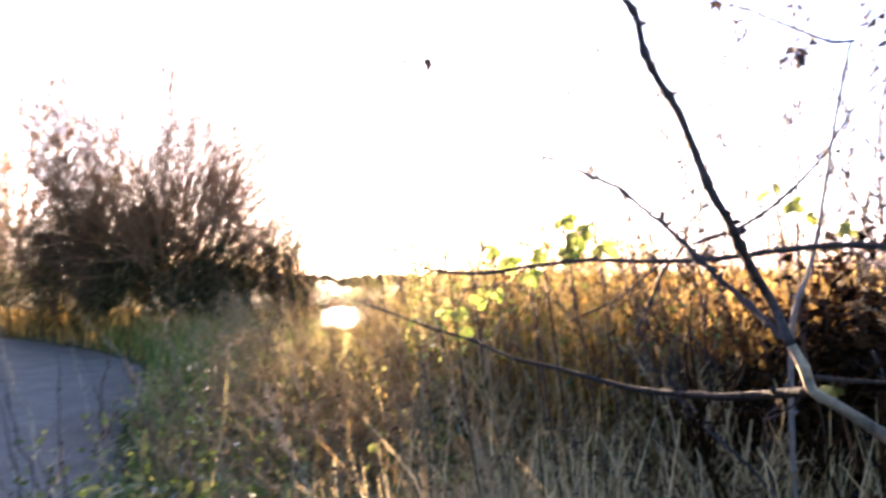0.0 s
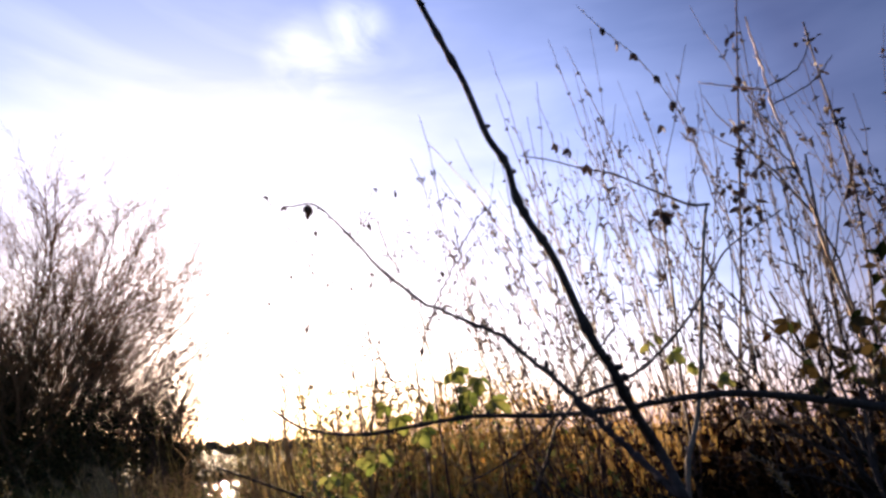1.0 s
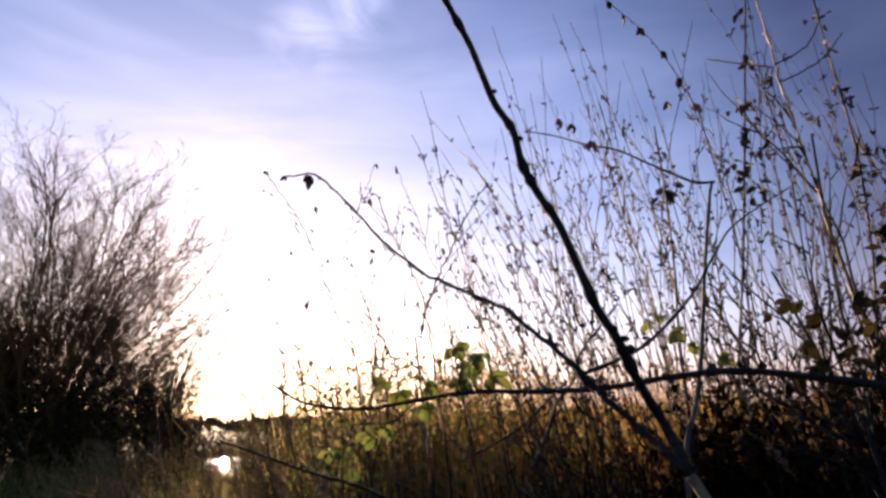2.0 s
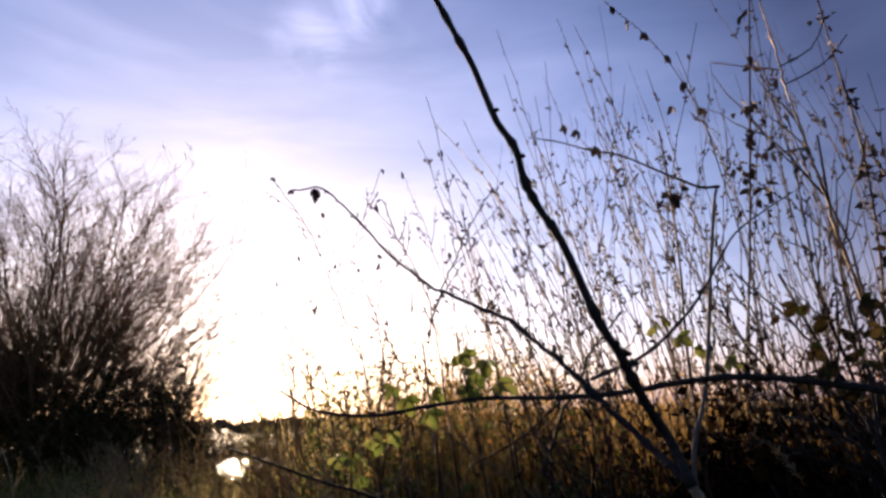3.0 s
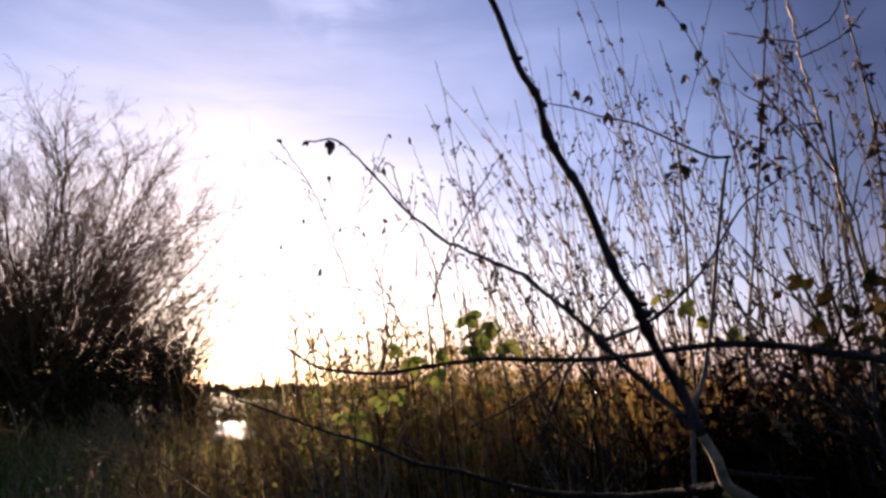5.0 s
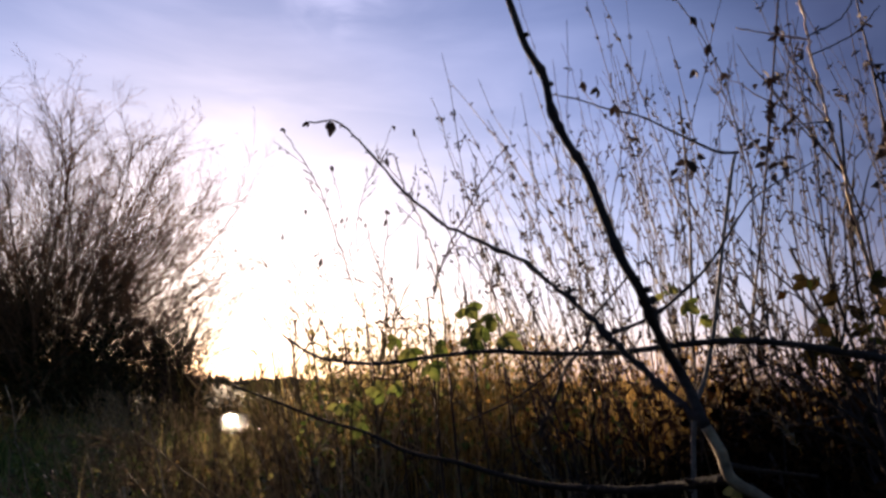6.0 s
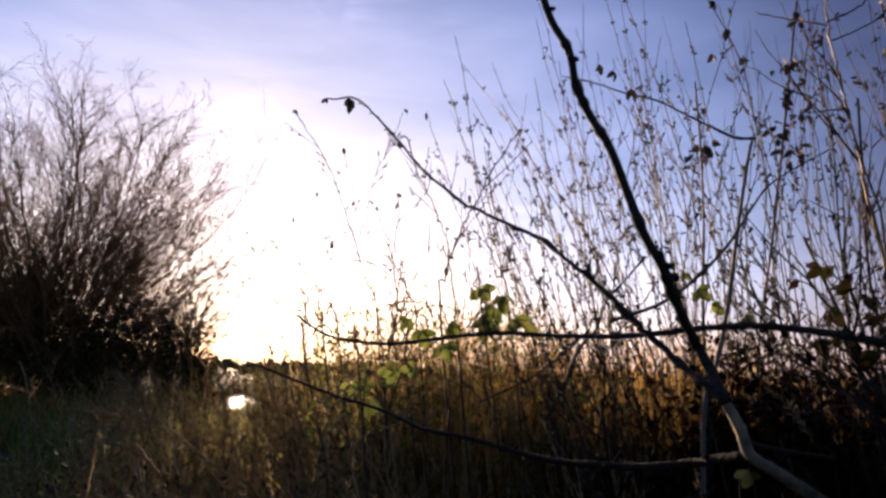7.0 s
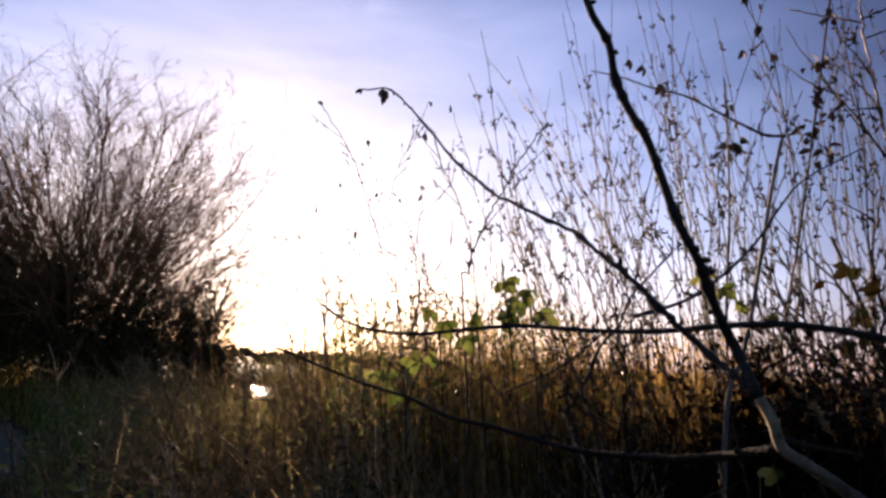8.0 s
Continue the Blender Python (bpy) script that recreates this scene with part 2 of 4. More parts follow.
# ---- mesh helpers ----
class Geo:
    """Collects tubes, leaves and blades for one mesh."""

    def __init__(self):
        self.verts, self.faces, self.count = [], [], 0

    def add(self, verts, faces):
        self.verts.append(np.asarray(verts, float).reshape(-1, 3))
        self.faces.extend([tuple(i + self.count for i in f) for f in faces])
        self.count += len(self.verts[-1])

    def tube(self, pts, radii, sides=6):
        pts = np.asarray(pts, float)
        k = len(pts)
        radii = np.broadcast_to(np.asarray(radii, float), (k,))
        along = np.gradient(pts, axis=0)
        along /= np.linalg.norm(along, axis=1, keepdims=True) + 1e-9
        ref = np.array((0.31, 0.9, 0.3)) if abs(along.mean(0) @ (0.31, 0.9, 0.3)) < 0.8 else np.array((1.0, 0.1, 0.2))
        u = np.cross(along, ref)
        u /= np.linalg.norm(u, axis=1, keepdims=True) + 1e-9
        v = np.cross(along, u)
        a = np.arange(sides) * 2 * np.pi / sides
        ring = u[:, None] * np.cos(a)[None, :, None] + v[:, None] * np.sin(a)[None, :, None]
        verts = pts[:, None] + ring * radii[:, None, None]
        faces = [(i * sides + j, i * sides + (j + 1) % sides, (i + 1) * sides + (j + 1) % sides, (i + 1) * sides + j) for i in range(k - 1) for j in range(sides)]
        faces += [tuple(range(sides))[::-1], tuple(range((k - 1) * sides, k * sides))]
        self.add(verts, faces)

    def bud(self, p, way, length, width, rng):
        """A small pointed pod or bud."""
        way = np.asarray(way, float) / (np.linalg.norm(way) + 1e-9)
        self.tube([np.asarray(p) + way * length * s for s in (0, 0.3, 0.7, 1.0)], [width * 0.2, width * 0.5, width * 0.42, width * 0.08], 4)

    def leaflet(self, p, way, face, length, width, fold=0.25, teeth=5):
        """An oval leaf blade with a folded midrib and a toothed edge."""
        way = Vector(way).normalized()
        side = way.cross(Vector(face)).normalized()
        up = side.cross(way)
        p = Vector(p)
        mid, left, right = [], [], []
        for i in range(teeth + 1):
            s = i / teeth
            w = width * 0.5 * math.sin(math.pi * min(1, s * 0.93 + 0.05)) ** 0.75
            droop = -0.18 * length * s * s
            c = p + way * (length * s) + up * droop
            mid.append(c)
            for out, sgn in ((left, -1), (right, 1)):
                out.append(c + side * (sgn * w) + up * (fold * w) + way * (0.04 * length))
                if i < teeth:
                    out.append(c + side * (sgn * w * 0.92) + up * (fold * w * 0.9) + way * (0.10 * length))
        verts = mid + left + right
        m, k = teeth + 1, len(left)
        faces = []
        for i in range(teeth):
            for base, flip in ((m, False), (m + k, True)):
                f = (i, base + 2 * i, base + 2 * i + 1, base + 2 * i + 2, i + 1)
                faces.append(f[::-1] if flip else f)
        self.add([tuple(v) for v in verts], faces)

    def blades(self, base, height, lean, width, rng, segments=4, droop=0.5):
        """Many grass blades: base points (n, 3), heights and lean vectors (n, 2)."""
        n = len(base)
        s = np.linspace(0, 1, segments + 1)
        turn = rng.uniform(0, np.pi, n)
        side = np.stack([np.cos(turn), np.sin(turn), 0 * turn], -1)
        x = base[:, None, :] + np.zeros((n, segments + 1, 3))
        x[:, :, :2] += lean[:, None, :] * (s ** 1.8)[None, :, None] * height[:, None, None]
        reach = np.linalg.norm(lean, axis=1)
        x[:, :, 2] += height[:, None] * (s[None] - droop * reach[:, None] * s[None] ** 3)
        x[:, :, :2] += rng.normal(0, 0.012, (n, segments + 1, 2)) * s[None, :, None]
        w = width[:, None] * (1 - 0.92 * s[None] ** 1.5) * 0.5
        verts = np.stack([x - side[:, None] * w[..., None], x + side[:, None] * w[..., None]], 2)
        per = 2 * (segments + 1)
        faces = []
        for i in range(n):
            b = i * per
            faces.extend((b + 2 * j, b + 2 * j + 1, b + 2 * j + 3, b + 2 * j + 2) for j in range(segments))
        self.add(verts, faces)

    def litter(self, p, size, rng, flat=0.3):
        """Many small folded leaves at points (n, 3)."""
        n = len(p)
        way = rng.normal(0, 1, (n, 3))
        way[:, 2] *= 1 - flat
        way /= np.linalg.norm(way, axis=1, keepdims=True)
        side = np.cross(way, rng.normal(0, 1, (n, 3)))
        side /= np.linalg.norm(side, axis=1, keepdims=True) + 1e-9
        up = np.cross(side, way)
        size = np.broadcast_to(size, (n,))[:, None]
        v = np.stack([p - way * size * 0.5, p - way * size * 0.05 + side * size * 0.28 + up * size * 0.1, p + way * size * 0.5, p - way * size * 0.05 - side * size * 0.28 + up * size * 0.1], 1)
        faces = []
        for i in range(n):
            b = 4 * i
            faces += [(b, b + 1, b + 2), (b, b + 2, b + 3)]
        self.add(v, faces)

    def mesh(self, name, mat, smooth=True):
        me = bpy.data.meshes.new(name)
        me.from_pydata(np.concatenate(self.verts).tolist() if self.verts else [], [], self.faces)
        me.materials.append(mat)
        if smooth:
            me.polygons.foreach_set("use_smooth", [True] * len(me.polygons))
        me.update()
        return me


def part(name, geo, mat, parent=None, label=""):
    ob = new(name, geo.mesh(name, mat))
    ob.parent = parent
    return tagged(ob, label) if label else ob


def thing(name, label, category, group="", kind="", at=(0, 0, 0)):
    ob = new(name)
    ob.location = at
    ob.empty_display_size = 0.1
    return tagged(ob, label, category, group, kind)


def smooth_line(pts, steps=5, wobble=0.0, rng=None):
    """A Catmull-Rom curve through a few control points."""
    p = np.asarray(pts, float)
    p = np.vstack([2 * p[0] - p[1], p, 2 * p[-1] - p[-2]])
    out = []
    for i in range(1, len(p) - 2):
        for s in np.arange(steps) / steps:
            a, b, c, d = p[i - 1], p[i], p[i + 1], p[i + 2]
            out.append(0.5 * (2 * b + (c - a) * s + (2 * a - 5 * b + 4 * c - d) * s**2 + (3 * b - a - 3 * c + d) * s**3))
    out.append(p[-2])
    out = np.array(out)
    if wobble:
        out[1:-1] += rng.normal(0, wobble, out[1:-1].shape)
    return out


def bough(geo, pts, r0, r1, rng, sides=8, knots=0.0, steps=5, wobble=0.0, buds=0.22):
    line = smooth_line(pts, steps, wobble, rng)
    r = np.linspace(r0, r1, len(line))
    r = r * (1 + knots * (rng.random(len(line)) < 0.16) * rng.uniform(0.3, 1.0, len(line)))
    geo.tube(line, r, sides)
    for i in range(2, len(line) - 1):
        if buds and rng.random() < buds:
            along = line[i + 1] - line[i]
            out = np.cross(along, rng.normal(0, 1, 3))
            out = out / (np.linalg.norm(out) + 1e-9) + 0.5 * along / np.linalg.norm(along)
            geo.bud(line[i] + out * r[i] * 0.5, out, r[i] * rng.uniform(1.6, 2.8), r[i] * 1.5, rng)
    return line


# ---- ground, road, water ----
ROAD_EDGE = smooth_line([(-1.0, -9, 0), (-1.7, -1, 0), (-2.63, 3.6, 0), (-3.7, 5.3, 0), (-4.9, 7.6, 0), (-7.0, 10.1, 0), (-10.1, 12.3, 0), (-13.4, 14.0, 0), (-28, 20, 0), (-60, 30, 0)], 8)


def road_side(x, y):
    """How far a place lies to the field side of the road's edge (negative: on the road)."""
    d = np.hypot(ROAD_EDGE[:, 0] - x, ROAD_EDGE[:, 1] - y)
    i = int(d.argmin())
    a, b = ROAD_EDGE[max(i - 1, 0)], ROAD_EDGE[min(i + 1, len(ROAD_EDGE) - 1)]
    way = (b - a)[:2] / np.linalg.norm((b - a)[:2])
    off = np.array((x, y)) - ROAD_EDGE[i][:2]
    return way[1] * off[0] - way[0] * off[1]


POND = (-9.3, 36.0, 6.5, 13.0)


def ground_z(x, y):
    side = road_side(x, y)
    z = 0.07 * noise.noise(Vector((x * 0.7, y * 0.7, 0.3))) + 0.03 * noise.noise(Vector((x * 3.1, y * 3.1, 1.7)))
    if -4.3 < side < 0.25:
        z = -0.05
    elif side > 0:
        z += 0.06 * min(1, side)
    d = math.hypot((x - POND[0]) / POND[2], (y - POND[1]) / POND[3])
    if y > 7 and side > 3:
        z -= 0.5 * min(1, (y - 7) / 8) * min(1, (side - 3) / 3)
    if d < 1.15:
        z -= 0.9 * min(1, (1.15 - d) / 0.2)
    return z


def build_ground():
    s = np.linspace(-1, 1, 181)
    xs = np.sinh(s * 6.2) / math.sinh(6.2) * 900 - 1.0
    ys = np.sinh(s * 6.2) / math.sinh(6.2) * 900 + 5.0
    verts = [(x, y, ground_z(x, y)) for y in ys for x in xs]
    k = len(xs)
    faces = [(j * k + i, j * k + i + 1, (j + 1) * k + i + 1, (j + 1) * k + i) for j in range(k - 1) for i in range(k - 1)]
    g = Geo()
    g.add(verts, faces)
    tagged(part("ground", g, SOIL), "rough soil and leaf litter of an overgrown verge", "ground", kind="structure")


build_ground()


def build_road():
    g = Geo()
    e = ROAD_EDGE
    way = np.gradient(e, axis=0)[:, :2]
    way /= np.linalg.norm(way, axis=1, keepdims=True)
    left = np.stack([-way[:, 1], way[:, 0]], -1)
    rng = np.random.default_rng(3)
    rows = []
    for i in range(len(e)):
        for q, z in ((0.0, -0.04), (0.02, 0.02), (1.0, 0.045), (2.0, 0.06), (3.0, 0.045), (3.98, 0.02), (4.0, -0.04)):
            jag = rng.uniform(-0.06, 0.06) if q in (0.0, 0.02) else 0
            rows.append((*(e[i, :2] + left[i] * (q + jag)), z - 0.02))
    faces = [(i * 7 + j, i * 7 + j + 1, (i + 1) * 7 + j + 1, (i + 1) * 7 + j) for i in range(len(e) - 1) for j in range(6)]
    g.add(rows, [f[::-1] for f in faces])
    tagged(part("road", g, ASPHALT), "narrow lane of worn grey asphalt bending away", "road", kind="structure")


build_road()


def build_water():
    g = Geo()
    a = np.linspace(0, 2 * np.pi, 60, endpoint=False)
    r = 1.08 + 0.05 * np.sin(3 * a) + 0.03 * np.sin(7 * a + 1)
    g.add([(POND[0] + POND[2] * q * math.cos(t), POND[1] + POND[3] * q * math.sin(t), -0.72) for t, q in zip(a, r)], [tuple(range(60))])
    tagged(part("water", g, WATER), "rippled pond glittering in low sunlight behind the hedge", "water", kind="structure")


build_water()


def build_distance():
    rng = np.random.default_rng(11)
    g = Geo()
    for k in range(260):
        a = radians(rng.uniform(-75, 75))
        d = rng.uniform(170, 260)
        x, y, h = d * math.sin(a), d * math.cos(a), rng.uniform(2.0, 5.0) * (1.2 if a < -0.4 else 0.7)
        n = 26
        p = rng.normal(0, 1, (n, 3)) * (4.0, 3.0, h * 0.28) + (x, y, h * 0.5)
        p[:, 2] = np.clip(p[:, 2], 0.1, h)
        g.litter(p, rng.uniform(2.5, 4.5, n), rng, 0.2)
    tagged(part("distant_woods", g, WOODS), "hazy line of low woods across the fields", "woods", kind="stuff")


build_distance()


# ---- growing things ----
def branching(geo_big, geo_small, rng, base, way, length, radius, level, spread, up, split, taper=0.25, shrink=0.42):
    """A limb that bends, tapers and bears smaller limbs."""
    steps = (7, 6, 4, 3)[min(level, 3)]
    p, d = np.array(base, float), np.array(way, float)
    pts = [p.copy()]
    for i in range(steps):
        d = d + rng.normal(0, 0.10 + 0.03 * level, 3) + np.array((0, 0, up))
        d /= np.linalg.norm(d)
        p = p + d * length / steps
        pts.append(p.copy())
    pts = np.array(pts)
    sides = (6, 4, 3, 3)[min(level, 3)]
    (geo_big if level < 1 else geo_small).tube(pts, np.linspace(radius, radius * taper, len(pts)), sides)
    if level >= len(split):
        return
    n = split[level]
    for k in range(n):
        s = rng.uniform(0.18, 0.98)
        i = min(int(s * steps), steps - 1)
        q = pts[i] + (pts[i + 1] - pts[i]) * (s * steps - i)
        along = pts[i + 1] - pts[i]
        along /= np.linalg.norm(along)
        out = rng.normal(0, 1, 3)
        out -= along * (out @ along)
        out /= np.linalg.norm(out) + 1e-9
        w = along + out * rng.uniform(0.45, 1.0) * spread
        w /= np.linalg.norm(w)
        ln = length * shrink * rng.uniform(0.5, 1.15) * (1.15 - 0.55 * s)
        branching(geo_big, geo_small, rng, q, w, ln, max(radius * 0.42 * (1.1 - 0.5 * s), 0.0035 + 0.0006 * length), level + 1, spread, up * 0.8, split, taper, shrink)


def bare_tree(label, at, height, stems, fan, split, seed, radius=0.07, mat=BARK_TREE, up=0.05, spread=0.7):
    """A many-stemmed leafless tree: bole, limbs, and a spray of twigs on each limb."""
    rng = np.random.default_rng(seed)
    t = thing("bare_tree", label, "tree", "bare trees", at=at)
    bole = Geo()
    bole.tube([(0, 0, -0.2), (0.02, 0.01, 0.25), (0.0, 0.03, 0.6), (0.03, 0.0, 0.95)], [radius * 3.4, radius * 2.6, radius * 2.3, radius * 1.5], 10)
    part("trunk", bole, mat, t)
    for k in range(stems):
        big, small = Geo(), Geo()
        a = k * 2.4 + rng.uniform(-0.4, 0.4)
        tilt = fan * math.sqrt((k + 0.4) / stems)
        way = (math.sin(tilt) * math.cos(a), math.sin(tilt) * math.sin(a), math.cos(tilt))
        branching(big, small, rng, (0.06 * math.cos(a), 0.06 * math.sin(a), rng.uniform(0.4, 0.85)), way, height * rng.uniform(0.78, 1.0) * (1 - 0.2 * tilt), radius * rng.uniform(0.7, 1.1), 0, spread, up, split)
        limb = part("limb", big, mat, t)
        tagged(part("twig_spray", small, mat, limb), kind="stuff")
    return t


def leafy_bush(name, label, at, size, leaves, seed, leaf_mat=LEAF_SHADED, leaf=0.05, mat=BARK_TREE, twigs=26, category="bush", split=(10, 6), group="", top=1.0):
    """A bush: arching stems and twigs, with clumps of leaves that thin out towards ragged tips."""
    rng = np.random.default_rng(seed)
    t = thing(name, label, category, group, at=at)
    for k in range(twigs):
        big, small = Geo(), Geo()
        a, tilt = rng.uniform(0, 2 * np.pi), rng.uniform(0.0, 0.7)
        way = np.array((math.sin(tilt) * math.cos(a), math.sin(tilt) * math.sin(a), math.cos(tilt)))
        base = np.array((rng.normal(0, size[0] * 0.3), rng.normal(0, size[1] * 0.3), 0.0))
        branching(big, small, rng, base, way, size[2] * rng.uniform(0.65, 1.1), 0.006 + 0.004 * size[2], 0, 0.8, 0.01, split)
        stem = part("stem", big, mat, t)
        tagged(part("twig_spray", small, mat, stem), kind="stuff")
    clumps = 60
    c = rng.normal(0, 1, (clumps, 3))
    c /= np.linalg.norm(c, axis=1, keepdims=True)
    c *= rng.uniform(0.3, 1.0, (clumps, 1)) ** 0.6
    c[:, 2] = np.abs(c[:, 2]) * 0.82 * top
    pick = rng.integers(0, clumps, leaves)
    p = (c[pick] + rng.normal(0, 0.11, (leaves, 3))) * size
    p[:, 2] = np.abs(p[:, 2])
    foliage = Geo()
    foliage.litter(p, rng.uniform(0.6, 1.3, leaves) * leaf, rng, 0.3)
    tagged(part("foliage", foliage, leaf_mat, t), kind="stuff")
    return t


# bare trees and hedge along the outside of the bend
bare_tree("bare many-stemmed tree with fine upswept twigs", (-8.95, 14.6, -0.1), 7.6, 46, 0.72, (26, 8, 3), 15, 0.036, spread=0.95, up=0.018)
bare_tree("low bare reddish-brown tree crowding the hedge", (-10.3, 13.9, -0.1), 5.4, 18, 0.75, (18, 9, 3), 6, 0.035, BARK_RED, spread=0.9)
bare_tree("tall bare tree glowing golden beyond the lane", (-19.4, 20.6, 0), 10.5, 12, 0.35, (18, 8, 2), 7, 0.08, BARK_PINK)
bare_tree("short bare thorn tree beneath the sun", (-7.2, 16.6, -0.4), 4.9, 16, 0.55, (16, 9, 3), 8, 0.03, BARK_RED, spread=1.0, up=-0.02)
HEDGE = [(-9.2, 14.2, 1.8, 1.2, 4.2, 26000), (-11.4, 14.9, 1.7, 1.3, 4.9, 24000), (-14.0, 16.6, 2.0, 1.5, 5.0, 15000), (-7.4, 14.0, 0.9, 0.9, 3.0, 9000), (-6.9, 15.8, 1.1, 1.2, 3.7, 9000),
         (-5.4, 15.6, 1.0, 1.1, 1.6, 4000), (-6.0, 15.5, 0.8, 1.0, 2.0, 3500), (-17.5, 18.4, 2.4, 1.6, 4.8, 8000), (-3.9, 16.2, 1.2, 1.2, 1.7, 4000)]
for i, (x, y, sx, sy, sz, n) in enumerate(HEDGE):
    leafy_bush("hedge_bush", "dark overgrown hedge bush with ivy leaves", (x, y, -0.1), (sx, sy, sz), n, 40 + i, HEDGE_LEAF, leaf=0.085, mat=BARK_RED, group="hedge along the lane", twigs=22)
# scrub of twigs and weeds between the lane and the pond
SCRUB = [(-3.9, 8.2, 0.9, 1.2, WEED_LEAF), (-3.3, 6.6, 0.8, 1.1, WEED_LEAF), (-4.6, 9.8, 1.0, 1.3, STRAW), (-2.5, 7.6, 0.9, 0.8, RUST), (-2.2, 5.2, 0.6, 0.9, WEED_LEAF), (-1.6, 4.4, 0.5, 1.0, BROWN),
         (-0.95, 3.7, 0.42, 1.2, WEED_LEAF), (-0.3, 4.0, 0.4, 1.42, OLIVE), (-0.15, 3.1, 0.4, 1.65, BROWN), (0.2, 3.6, 0.4, 1.7, OLIVE), (0.75, 3.5, 0.45, 1.15, STRAW), (1.3, 3.8, 0.5, 1.15, STRAW), (1.9, 3.6, 0.5, 1.15, STRAW), (2.6, 3.8, 0.6, 1.15, STRAW), (3.3, 4.0, 0.7, 1.3, STRAW),
         (-2.0, 3.9, 0.4, 0.95, OLIVE), (-1.35, 3.2, 0.36, 0.75, WEED_LEAF), (-0.75, 2.9, 0.34, 1.08, OLIVE), (-1.0, 5.2, 0.5, 1.2, OLIVE), (-0.3, 5.0, 0.6, 1.3, OLIVE), (-1.75, 6.2, 0.6, 1.2, OLIVE),
         (-3.0, 11.0, 1.1, 0.8, STRAW), (-1.2, 7.5, 0.9, 0.9, OLIVE), (0.6, 6.4, 0.9, 0.9, WEED_LEAF), (2.4, 6.6, 1.0, 1.1, STRAW), (4.6, 7.0, 1.2, 1.1, STRAW),
         (-0.35, 2.3, 0.34, 1.05, OLIVE), (0.1, 2.5, 0.36, 1.1, BROWN), (0.42, 2.2, 0.3, 1.05, OLIVE), (-0.95, 2.4, 0.34, 0.95, WEED_LEAF)]
for i, (x, y, w, h, mat) in enumerate(SCRUB):
    # twig colour holds sun haze left of x 0.5, shade right of it
    leafy_bush("scrub_bush", "tangled twiggy scrub with sparse small leaves", (x, y, -0.05), (w, w, h), 1700 if x < 0.5 else 900, 60 + i, mat, 0.032, DRY_TWIG if x < 0.5 else STEM_DEAD, 20 if x < 0.5 else 9, "bush", (10, 6) if x < 0.5 else (5, 3), "scrub behind the verge")
# hazy bushes beyond the weed bank and on the far shore
for i, (x, y, w, h) in enumerate([(-3.0, 13.5, 0.8, 1.5), (-1.8, 13.2, 0.8, 2.0), (-0.5, 13.6, 0.9, 2.5), (0.9, 14.0, 0.9, 2.6), (2.3, 14.4, 1.0, 2.4), (3.9, 14.6, 1.0, 2.3), (5.6, 15.0, 1.1, 2.2), (-13.5, 50, 2.6, 2.2), (-9.5, 52, 2.4, 1.9), (-5.0, 51, 2.6, 2.4)]):
    leafy_bush("scrub_bush", "pale backlit bush beyond the weed bank", (x, y, -0.45), (w, w, h), 2400, 150 + i, OLIVE, 0.05 if y < 20 else 0.16, DRY_TWIG, 14, "bush", (9, 5), "bushes beyond the bank")
# three thickets whose leaves are coloured dark in place of shade
leafy_bush("bramble_thicket", "bramble thicket with broad leaves, shade in their colour", (1.45, 1.95, -0.02), (0.40, 0.34, 1.62), 4200, 91, LEAF_SHADED, 0.05, BARK_DARK, 20, "bramble", (8, 4))
leafy_bush("bramble_thicket", "bramble thicket leaning over the verge, leaves coloured as shaded", (1.22, 1.62, -0.02), (0.30, 0.26, 1.42), 3200, 93, LEAF_SHADED, 0.05, BARK_DARK, 16, "bramble", (8, 4))
leafy_bush("bramble_thicket", "tall bramble mass of broad leaves in a shade-dark colour", (1.50, 1.98, -0.02), (0.26, 0.26, 2.05), 5200, 97, LEAF_SHADED, 0.055, BARK_DARK, 14, "bramble", (7, 3))
# the next four carry the corner's shade in their leaf and twig colour
leafy_bush("bramble_thicket", "low bracken and bramble thicket with shade in its dark colour", (1.05, 1.95, -0.02), (0.5, 0.34, 1.40), 15000, 92, BRACKEN_SHADE, 0.042, BRACKEN_SHADE, 7, "bramble", (5, 2))
leafy_bush("bramble_thicket", "heap of dead bracken with shade put into its colour", (0.95, 1.65, -0.02), (0.34, 0.25, 1.2), 10000, 94, BRACKEN_SHADE, 0.040, BRACKEN_SHADE, 6, "bramble", (5, 2))
leafy_bush("bramble_thicket", "thicket of bracken and dead stalks coloured as in deep shade", (1.35, 2.2, -0.02), (0.75, 0.3, 1.5), 18000, 95, BRACKEN_SHADE, 0.042, BRACKEN_SHADE, 8, "bramble", (5, 2))
leafy_bush("bramble_thicket", "tangle of dead bracken under the bough, darkened as shade", (0.8, 2.15, -0.02), (0.36, 0.28, 1.36), 11000, 96, BRACKEN_SHADE, 0.040, BRACKEN_SHADE, 6, "bramble", (5, 2))
# added hedge behind the walker, out of view, cutting the sky's fill light
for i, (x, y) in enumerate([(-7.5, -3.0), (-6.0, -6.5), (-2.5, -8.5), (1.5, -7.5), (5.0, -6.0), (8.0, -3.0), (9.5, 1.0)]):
    leafy_bush("hedge_bush", "unseen hedge added behind to block sky light", (x, y, 0), (2.6, 2.2, 4.2), 9000, 120 + i, leaf=0.16, group="hedge across the lane", twigs=10, split=(8, 3))


def scatter(rng, n, x0, x1, y0, y1, keep=None):
    out = []
    while len(out) < n:
        x, y = rng.uniform(x0, x1), rng.uniform(y0, y1)
        if road_side(x, y) > 0.12 and (keep is None or keep(x, y)):
            out.append((x, y, ground_z(x, y) - 0.02))
    return np.array(out)


